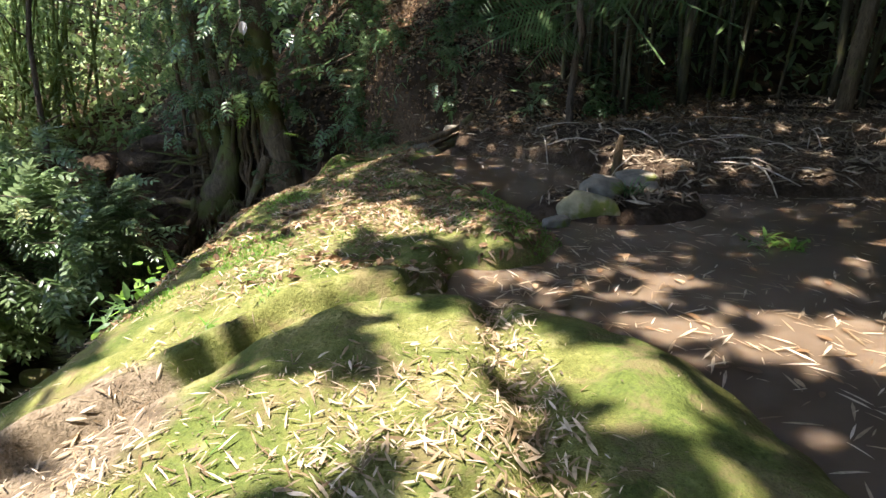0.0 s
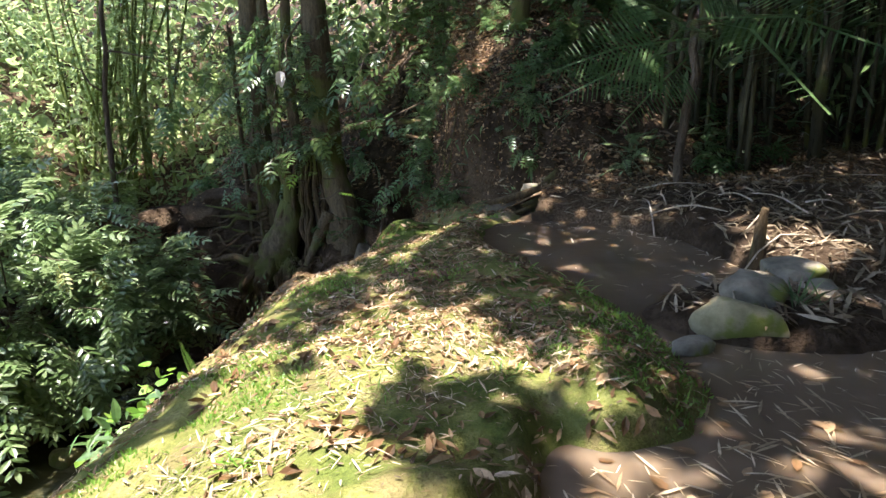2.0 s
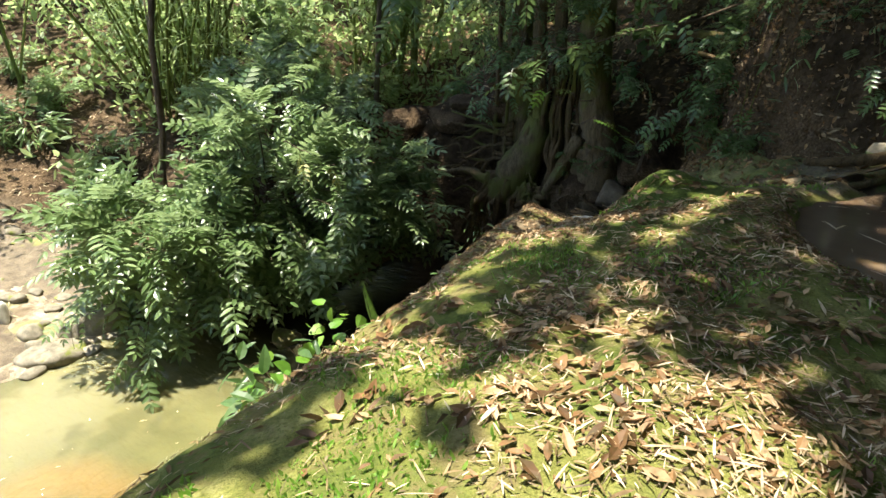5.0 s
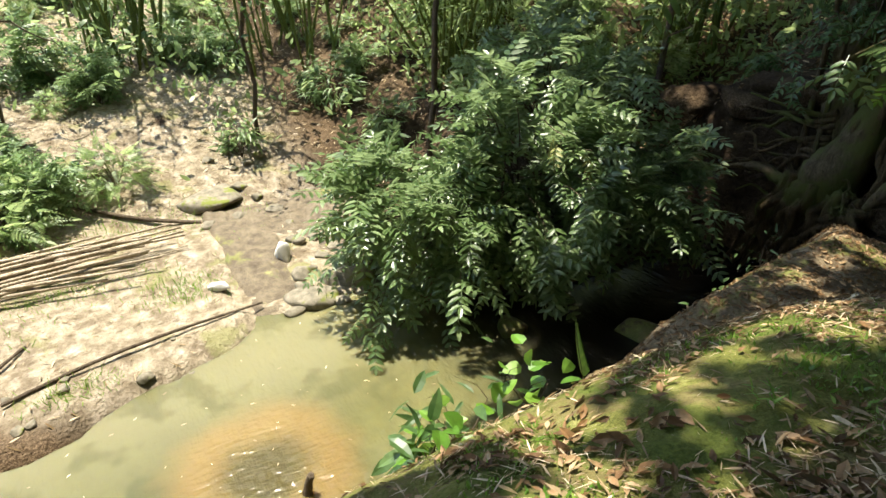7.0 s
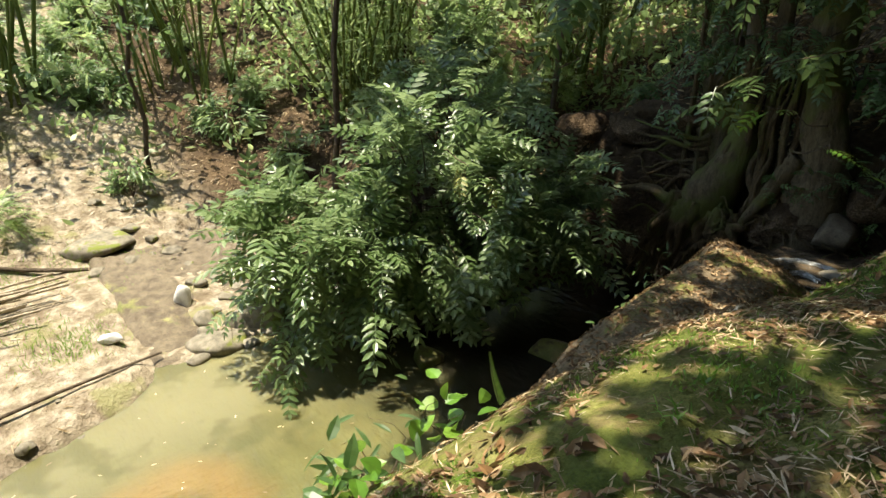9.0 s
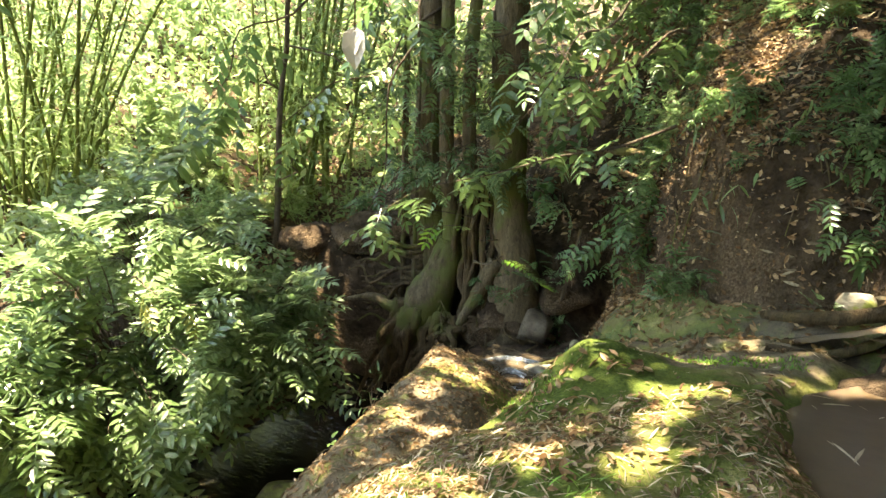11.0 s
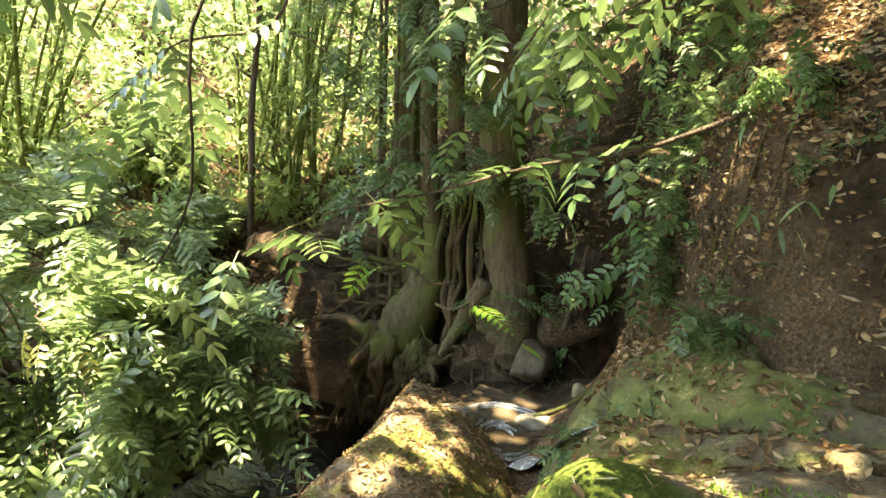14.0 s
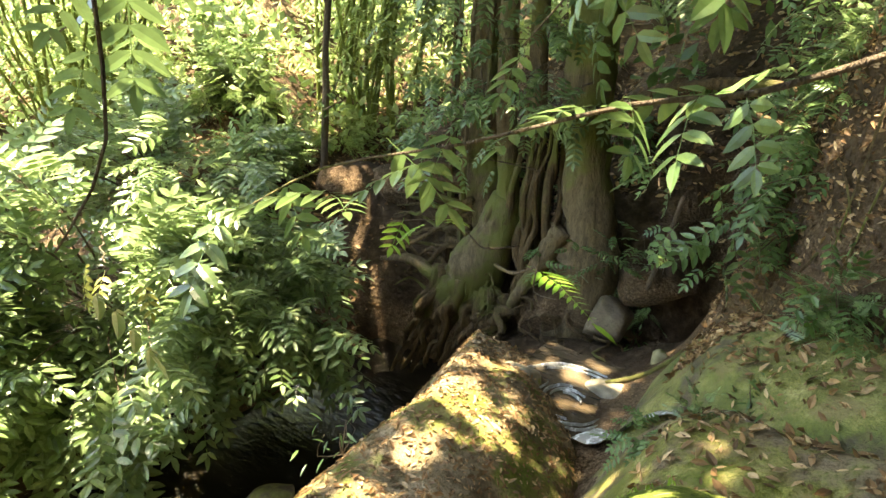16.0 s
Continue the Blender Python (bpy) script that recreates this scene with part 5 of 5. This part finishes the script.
flank_plant("plant with rounded heart-shaped leaves on the rock flank", (-2.95, 5.53, -1.15), 0.17, 4, 0.09, 0.14, M_LIME, blade(0.85, 0.1, 0.15, 0.3), 401)
flank_plant("leafy green herb growing on the rock flank", (-3.02, 5.05, -1.25), 0.26, 8, 0.12, 0.2, M_GREEN, LANCE, 402)
flank_plant("low round-leaved herb on the rock flank", (-2.9, 4.8, -1.1), 0.16, 7, 0.10, 0.15, M_LIME, blade(0.7, 0.1, 0.15, 0.35), 403)
flank_plant("pale leafy herb low on the rock flank", (-2.82, 4.72, -1.0), 0.13, 8, 0.12, 0.18, M_GREEN, BROAD, 404)
flank_plant("small herb on the slab's edge", (-3.7, 9.0, -1.5), 0.16, 5, 0.08, 0.12, M_GREEN, LANCE, 406)
flank_plant("low green herb on the slab flank", (-3.6, 8.2, -1.7), 0.16, 5, 0.08, 0.12, M_GREEN, BROAD, 407)


def tuft(name, label, at, n, lo, hi, mat, seed, width=0.05, spread=0.05, lean=0.6):
    g = np.random.default_rng(seed)
    a = g.uniform(0, 6.28, n)
    d = np.stack([np.cos(a) * lean, np.sin(a) * lean, g.uniform(0.4, 1.2, n)], 1)
    p = np.array(at) + g.normal(0, spread, (n, 3)) * np.array([1, 1, 0.1])
    v, f = join([scatter(blade(width, 0.1, 0.35), p, d, np.tile((0.1, 0.1, 1.0), (n, 1)), g.uniform(lo, hi, n))])
    return solo(name, mesh_of(name, v, f, mat), label, "grass", kind="stuff")


tuft("grass_tuft", "grass tuft growing between the boulders", (1.72, 5.2, 0.08), 34, 0.15, 0.32, M_GREEN, 1)
tuft("water_weed", "small green water weed floating in the pool", (2.62, 4.25, -0.07), 60, 0.06, 0.13, M_LIME, 2, 0.3, 0.11, 1.0)
tuft("rock_sprout", "green sprouts on the mossy rock", (-0.02, 5.95, 0.02), 24, 0.06, 0.13, M_LIME, 3, 0.2, 0.08, 0.8)
tuft("rock_sprout", "green sprouts at the rock's water edge", (0.25, 5.7, -0.02), 24, 0.06, 0.14, M_LIME, 4, 0.15, 0.12, 0.8)
tuft("rock_sprout", "grass blades on the long rock", (-0.7, 3.9, 0.05), 16, 0.04, 0.09, M_LIME, 5, 0.1, 0.06, 0.8)
tuft("rock_sprout", "grass blades by the litter", (-0.85, 1.75, 0.03), 20, 0.03, 0.07, M_LIME, 6, 0.1, 0.06, 0.8)
tuft("spiky_plant", "spiky grass clump on the sunny bank", (-0.35, 11.9, 1.0), 26, 0.2, 0.4, M_GREEN, 7)

# palm by the dark grove
palm = thing("palm", "small feather palm arching out of the dark grove", "palm", at=(1.9, 8.9, 0.2))
v, f = tube(wiggle((1.9, 8.9, 0.0), (1.95, 8.8, 2.2), 0.03, 8, 4), (0.06, 0.05), 8, 0.1)
part("trunk", mesh_of("trunk", v, f, M_TWIG, True), palm)
for a, b, s in [((1.9, 8.8, 1.9), (0.75, 8.4, 1.45), 1.5), ((1.9, 8.8, 2.0), (0.2, 8.5, 1.75), 1.6), ((1.9, 8.7, 2.2), (2.3, 6.3, 1.95), 2.3), ((1.95, 8.7, 2.2), (3.0, 6.8, 2.1), 2.1), ((1.9, 8.8, 1.8), (1.1, 7.9, 1.0), 1.2), ((1.9, 8.9, 2.1), (1.2, 9.3, 2.6), 1.4), ((1.9, 8.9, 2.1), (3.0, 9.3, 2.2), 1.4), ((1.9, 8.8, 2.1), (1.5, 7.2, 2.0), 1.6)]:
    d = np.array(b) - np.array(a) + np.array([0, 0, 0.3])
    v, f = join([scatter(PALM, np.array([a]), np.array([d]), np.array([(0.1, -0.85, 0.6)]), np.array([s]))])
    part("frond", mesh_of("frond", v, f, M_GREEN), palm)

# ---------- bamboo ----------
def culm(a, b, r, seed, bend=0.4, n=14):
    g = np.random.default_rng(seed)
    a, b = np.array(a, float), np.array(b, float)
    u = np.linspace(0, 1, n)[:, None]
    p = a + (b - a) * u + np.array([g.uniform(-1, 1) * bend, g.uniform(-1, 1) * bend, 0]) * u ** 2
    return tube(p, (r, r * 0.9, r * 0.45), 6), p


def bamboo(name, label, at, n, height, spread, foot, mat, leafmat, leaves, seed, r=0.035, low=0.25):
    g = np.random.default_rng(seed)
    z = float(ground_h(np.array([at[0]]), np.array([at[1]]))[0])
    t = thing(name, label, "bamboo", at=(at[0], at[1], z))
    pos, out = [], []
    for k in range(n):
        a = np.array((at[0], at[1], z - 0.2)) + np.append(g.normal(0, foot, 2), 0)
        ang = g.uniform(0, 6.28)
        b = a + np.array([math.cos(ang) * spread * g.random(), math.sin(ang) * spread * g.random(), height * g.uniform(0.7, 1.1)])
        (v, f), p = culm(a, b, r * g.uniform(0.6, 1.15), seed * 50 + k, spread * 0.4)
        part("culm", mesh_of("culm", v, f, mat, True), t)
        m = leaves
        u = g.uniform(low, 1, m)
        i = np.minimum((u * 13).astype(int), 12)
        pos.append(p[i] + g.normal(0, 0.35, (m, 3)))
        out.append(g.normal(0, 1, (m, 3)) * np.array([1, 1, 0.2]))
    leaf_cluster("foliage", np.concatenate(pos), np.concatenate(out), sliver(0.13, 0.06), 0.22, 0.5, leafmat, t, seed, droop=0.6)
    return t


bamboo("bamboo_clump", "fanning clump of green bamboo behind the shrub", (-14.6, 12.2), 46, 9.5, 4.5, 0.45, M_CULM, M_BAMLEAF, 90, 1)
bamboo("bamboo_clump", "bamboo clump up the sunny hillside", (-20, 4.5), 26, 9, 3.0, 0.6, M_CULM, M_BAMLEAF, 55, 2, 0.05, 0.5)
bamboo("bamboo_clump", "bamboo clump at the head of the stream", (-19, 9), 24, 9, 3.5, 0.6, M_CULM, M_BAMLEAF, 80, 3, 0.05, 0.4)
bamboo("bamboo_clump", "tall pale bamboo clump on the far slope", (-12.5, 18.5), 26, 9, 3.5, 0.6, M_CULM, M_BAMLEAF, 130, 4, 0.05)
bamboo("bamboo_clump", "bamboo clump with brown lower stems on the hillside", (-22, -1.5), 22, 9, 3.0, 0.7, M_CULM, M_BAMLEAF, 55, 5, 0.05, 0.5)
for k in range(12):
    x, y = rng.uniform(1.6, 9.5), rng.uniform(9.3, 15)
    bamboo("grove_bamboo", "dark shaded bamboo stems standing in a close grove", (x, y), 7, 8, 0.8, 0.4, M_SHADECULM, M_BUSH, 40, 20 + k, 0.04, 0.12)
for k, (x, y) in enumerate([(6.3, 9.3), (4.3, 10.6), (3.1, 9.9), (7.2, 11.0)]):
    t = thing("grove_tree", "slim dark tree trunk at the edge of the grove", "tree", "grove trees", at=lz(x, y, 0))
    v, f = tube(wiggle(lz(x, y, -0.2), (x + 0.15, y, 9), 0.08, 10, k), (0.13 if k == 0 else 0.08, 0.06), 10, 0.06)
    part("trunk", mesh_of("trunk", v, f, M_BARK if k == 0 else M_SHADECULM, True), t)

# slim trees behind the pool
for k, (x, y, lean, r) in enumerate([(-11.7, 9.6, 0.3, 0.07), (-17, 1.5, 0.4, 0.09), (-15.5, 6.8, -0.3, 0.06), (-18, -2, 0.3, 0.08), (-10.5, 15.0, 0.8, 0.08)]):
    z = float(ground_h(np.array([x]), np.array([y]))[0])
    t = thing("slim_tree", "slim dark forest tree with a sparse leafy crown", "tree", "slim trees", at=(x, y, z))
    line = wiggle((x, y, z - 0.2), (x + lean, y + 0.3, z + 9), 0.12, 12, 30 + k)
    v, f = tube(line, (r, r * 0.8, r * 0.4), 8, 0.05)
    part("trunk", mesh_of("trunk", v, f, M_TWIG, True), t)
    pos, out = [], []
    g = np.random.default_rng(500 + k)
    for j in range(9):
        i = int(g.integers(2, 11))
        tip = line[i] + g.normal(0, 1.1, 3) + np.array([0, 0, 0.4])
        bl = wiggle(line[i], tip, 0.08, 7, j, 0.1)
        v, f = tube(bl, (r * 0.35, r * 0.1), 5)
        part("limb", mesh_of("limb", v, f, M_TWIG, True), t)
        pos.append(bl[g.integers(2, 7, 26)] + g.normal(0, 0.2, (26, 3)))
        out.append(g.normal(0, 1, (26, 3)))
    leaf_cluster("foliage", np.concatenate(pos), np.concatenate(out), BROAD, 0.12, 0.24, M_GREEN, t, 510 + k)


# ---------- far woods and the canopy overhead ----------
def leaf_cloud(name, label, pos, lo, hi, material, seed, template):
    g = np.random.default_rng(seed)
    n = len(pos)
    v, f = join([scatter(template, pos, g.normal(0, 1, (n, 3)), unit(g.normal(0, 0.6, (n, 3)) + np.array([0, 0, 1.0])), g.uniform(lo, hi, n))])
    return solo(name, mesh_of(name, v, f, material), label, "foliage", kind="stuff")


n = 30000
a = rng.uniform(math.radians(70), math.radians(235), n)
rr = rng.uniform(22, 36, n)
px, py = -4 + rr * np.cos(a), 5 + rr * np.sin(a)
hz = ground_h(px, py, False)
clump = fbm(px * 0.35, py * 0.35, 3, 71) + 0.5 * fbm(hz, px * 0.5, 2, 73)
pz = hz + rng.random(n) ** 1.3 * np.where(a > math.radians(155), 4.0, 10.0)
keep = (clump + 0.4 * fbm(px * 0.5, pz * 0.6, 3, 75) > -0.22)
leaf_cloud("far_woods", "distant sunlit forest undergrowth and tree crowns", np.stack([px, py, pz], 1)[keep], 0.35, 0.75, M_BAMLEAF, 77, sliver(0.45, 0.05))
n = 16000
px, py = rng.uniform(0, 14, n), rng.uniform(11.5, 19, n)
pz = ground_h(px, py, False) + rng.random(n) * 8
leaf_cloud("grove_leaves", "dark undergrowth leaves inside the shaded grove", np.stack([px, py, pz], 1)[fbm(px * 0.6, pz * 0.6 + py, 3, 78) > -0.1], 0.2, 0.45, M_BUSH, 79, sliver(0.35, 0.05))
n = 9000
px, py = rng.uniform(-4, 4, n), rng.uniform(14.5, 22, n)
pz = ground_h(px, py, False) + rng.random(n) ** 1.5 * 4
leaf_cloud("hill_leaves", "leafy undergrowth on the hill above the bank", np.stack([px, py, pz], 1)[fbm(px * 0.7, pz * 0.7 + py, 3, 80) > 0.0], 0.15, 0.35, M_GREEN, 81, sliver(0.45, 0.05))

n = 20000
a = rng.uniform(math.radians(235), math.radians(430), n)
rr = rng.uniform(15, 24, n)
px, py = 2 + rr * np.cos(a), 4 + rr * np.sin(a)
pz = ground_h(px, py, False) + rng.random(n) * 11
leaf_cloud("dark_woods", "shaded forest standing round the upper pool", np.stack([px, py, pz], 1), 0.5, 1.0, M_BUSH, 82, sliver(0.5, 0.05))
n = 26000
px, py = rng.uniform(-26, -8.5, n), rng.uniform(11, 26, n)
pz = ground_h(px, py, False) + rng.random(n) ** 2 * 3.5
leaf_cloud("slope_undergrowth", "light green undergrowth on the far slope", np.stack([px, py, pz], 1)[(fbm(px * 0.6, pz * 0.8 + py * 0.6, 3, 84) > -0.08) & ((px < -11.5) | (py > 17.5))], 0.15, 0.4, M_BAMLEAF, 83, sliver(0.4, 0.05))
n = 11000
px, py = rng.uniform(-30, -14, n), rng.uniform(-9, 11, n)
pz = ground_h(px, py, False) + rng.random(n) ** 2 * 2.2
leaf_cloud("hillside_undergrowth", "sunny undergrowth and saplings on the hillside", np.stack([px, py, pz], 1)[fbm(px * 0.6, pz * 0.8 + py * 0.6, 3, 86) > 0.18], 0.15, 0.36, M_BAMLEAF, 85, sliver(0.4, 0.05))

# overhead canopy: crowns above the path, with gaps where the sun comes through
GAPS = [(-0.64, 4.5, 0.4, 0.36), (-1.15, 4.5, 0.22, 0.2), (-0.88, 4.68, 0.22, 0.15), (-1.2, 3.38, 0.25, 0.3), (-1.28, 2.8, 0.25, 0.35), (-0.72, 2.95, 0.32, 0.22),
        (0.05, 2.67, 0.3, 0.18), (-0.34, 2.06, 0.35, 0.14), (-0.06, 2.33, 0.18, 0.12), (-0.1, 1.75, 0.32, 0.18), (0.43, 2.33, 0.2, 0.18), (-1.0, 1.75, 0.4, 0.25),
        (-1.45, 2.0, 0.3, 0.5), (-1.55, 1.2, 0.5, 0.4), (-0.8, 1.2, 0.35, 0.3), (-1.75, 4.75, 0.2, 0.2), (-1.57, 4.05, 0.25, 0.25), (-1.2, 6.3, 0.2, 0.12),
        (-0.87, 6.95, 0.2, 0.12), (-1.8, 3.0, 0.3, 0.5), (-2.3, 6.65, 0.2, 0.15), (-2.1, 5.3, 0.15, 0.4), (1.3, 3.6, 0.3, 0.22), (0.5, 3.5, 0.3, 0.14), (1.3, 2.9, 0.3, 0.24),
        (2.2, 2.7, 0.42, 0.26), (2.6, 1.9, 0.3, 0.3), (0.9, 2.0, 0.24, 0.3), (-2.9, 5.0, 0.35, 0.9), (-2.05, 6.3, 0.25, 0.2), (2.4, 6.5, 0.35, 0.3)]
GAPS += [(-1.25, 8.8, 0.22, 0.1), (-1.6, 8.7, 0.1, 0.07), (-0.9, 8.6, 0.24, 0.12), (-2.98, 11.76, 0.2, 0.15), (-3.69, 10.91, 0.2, 0.2), (-3.6, 11.64, 0.2, 0.12),
         (-3.6, 9.74, 0.3, 0.25), (-3.3, 10.2, 0.2, 0.15), (0.06, 9.7, 0.2, 0.2), (-1.12, 11.55, 0.2, 0.15), (-0.84, 11.45, 0.18, 0.14), (-0.7, 12.05, 0.25, 0.25), (-0.4, 12.6, 0.22, 0.32),
         (-8.3, 6.8, 1.2, 0.7), (-7.2, 7.6, 0.5, 0.5), (-6.9, 9.3, 0.7, 0.5), (-7.6, 10.5, 0.6, 0.5), (-6.6, 10.6, 0.4, 0.3), (-5.9, 5.9, 0.8, 0.6),
         (-6.3, 6.9, 0.6, 0.5), (-2.0, 8.1, 0.16, 0.16)]


def shade(x, y):
    s = 1.0 - 0.55 * ss(0.16, 0.30, fbm(x * 1.9, y * 1.9, 3, 91)) * ss(0.9, 0.3, x) * (1 - ss(9.0, 9.8, y) * ss(-3, -2, x))
    s = s - 0.8 * ss(-7.0, -8.2, x) * ss(10.0, 7.5, y) * ss(-0.5, -0.2, fbm(x * 0.7, y * 0.7, 3, 93))
    s = s - 1.0 * ss(-11, -14, x) * ss(-0.55, -0.2, fbm(x * 0.6 + 7, y * 0.6, 3, 94))
    s = s - 0.75 * ss(-4.2, -5.0, x) * ss(6.5, 5.0, y) * ss(-0.55, -0.25, fbm(x * 0.8, y * 0.8, 3, 97))
    s = s - 0.85 * ss(-5.6, -6.4, x) * ss(4.8, 5.6, y) * ss(9.0, 8.0, y) * ss(-0.55, -0.25, fbm(x * 0.9, y * 0.9, 3, 98))
    for cx, cy, rx, ry in GAPS:
        s = s - 1.1 * ss(1.3, 0.7, 0.74 * np.hypot((x - cx) / rx, (y - cy) / ry) + 0.4 * fbm(x * 2.5, y * 2.5, 2, 99))
    return ss(0.3, 0.75, s)


DIAMOND = (np.array([(0, 0, 0), (0.3, 0.45, 0.04), (0, 1, 0), (-0.3, 0.45, 0.04)]), [(0, 1, 2, 3)])
n = 420000
gxx, gyy = rng.uniform(-34, 24, n), rng.uniform(-12, 34, n)
ground_z = np.clip(top_any(gxx, gyy), -3.7, 6)
hh = rng.uniform(8.0, 13.0, n)
k1 = (hh - ground_z) / SUN.z
cpos = np.stack([gxx + SUN.x * k1, gyy + SUN.y * k1, hh], 1)
keep = rng.random(n) < shade(gxx, gyy) ** 3 * 0.8
# Extra unseen leaves along the sun's rays, added to shade the bank face.
n = 3000
bx, by = rng.uniform(-2.3, 1.0, n), rng.uniform(9.7, 11.4, n)
by = np.where(bx > -1, by, by + 0.25)
bh = rng.uniform(8.0, 12.0, n)
kb = (bh - top_any(bx, by)) / SUN.z
over = np.stack([bx + SUN.x * kb, by + SUN.y * kb, bh], 1)[rng.random(n) < shade(bx, by) ** 3]
cpos, keep = np.concatenate([cpos[keep], over]), slice(None)
leaf_cloud("overhead_canopy", "broad leaves of the forest canopy over the stream", cpos[keep], 0.28, 0.5, M_CANOPY, 95, DIAMOND)

# grass patches on the sandy shore
pts = np.concatenate([np.array([cx, cy]) + rng.normal(0, 1, (n, 2)) * np.array([sx, sy]) for cx, cy, sx, sy, n in
                      [(-10.2, 4.1, 0.3, 0.35, 500), (-11.0, 2.4, 0.25, 0.9, 600), (-8.2, 2.5, 0.15, 0.3, 250), (-13.2, 3.6, 0.4, 0.9, 700), (-10.4, 0.6, 0.6, 0.8, 500), (-12.8, 5.4, 0.5, 0.3, 300)]])
gz2 = ground_h(pts[:, 0], pts[:, 1])
ok = gz2 > -3.66
n = int(ok.sum())
dirs = np.stack([rng.normal(0, 0.5, n), rng.normal(0, 0.5, n), np.ones(n)], 1)
v, f = join([scatter(sliver(0.08, 0.1), np.stack([pts[ok, 0], pts[ok, 1], gz2[ok] - 0.01], 1), dirs, rng.normal(0, 1, (n, 3)), rng.uniform(0.06, 0.16, n))])
solo("shore_grass", mesh_of("shore_grass", v, f, M_LIME), "thin patches of low grass on the sandy shore", "grass", kind="stuff")

# clumped larger litter along the ridge's back
x, y = pick(16000, -2.6, 1.1, 3.1, 8.2, lambda a, b: np.where(ridge_h(a, b) > np.where(a > -0.5, -0.06, -1.0), ss(0.02, 0.28, fbm(a * 2.3, b * 2.3, 3, 141)) * (0.25 + 0.5 * ss(-1.2, -0.2, a)), 0))
lay("leaf_litter", "curled dry bamboo sheaths clumped on the mossy rock", x, y, ridge_h, sliver(0.17, 0.09), 0.035, 0.12, M_LITTER, 0.012, 0.35)
x, y = pick(3500, -2.6, 1.0, 3.1, 8.2, lambda a, b: np.where(ridge_h(a, b) > np.where(a > -0.5, -0.06, -1.0), ss(0.0, 0.25, fbm(a * 2.3 + 5, b * 2.3, 3, 143)), 0))
lay("leaf_litter", "curled brown leaves among moss on the rock's back", x, y, ridge_h, CURL, 0.05, 0.12, M_BROWN, 0.012, 0.4)
for k, (x, y, n, r) in enumerate([(0.1, 4.95, 40, 0.09), (0.2, 4.4, 50, 0.1), (-0.05, 4.15, 24, 0.1), (0.45, 4.0, 30, 0.08), (-1.15, 3.35, 26, 0.06), (-1.0, 3.0, 26, 0.06), (-1.2, 2.65, 22, 0.06), (-1.75, 5.6, 24, 0.08), (-1.2, 6.6, 26, 0.09)]):
    z = float(ridge_h(np.array([x]), np.array([y]))[0])
    if z > -0.9:
        tuft("rock_sprout", "small bright green sprout in the moss and litter", (x, y, z + 0.004), n, 0.04, 0.1, M_LIME, 150 + k, 0.12, r * 0.6, 0.8)
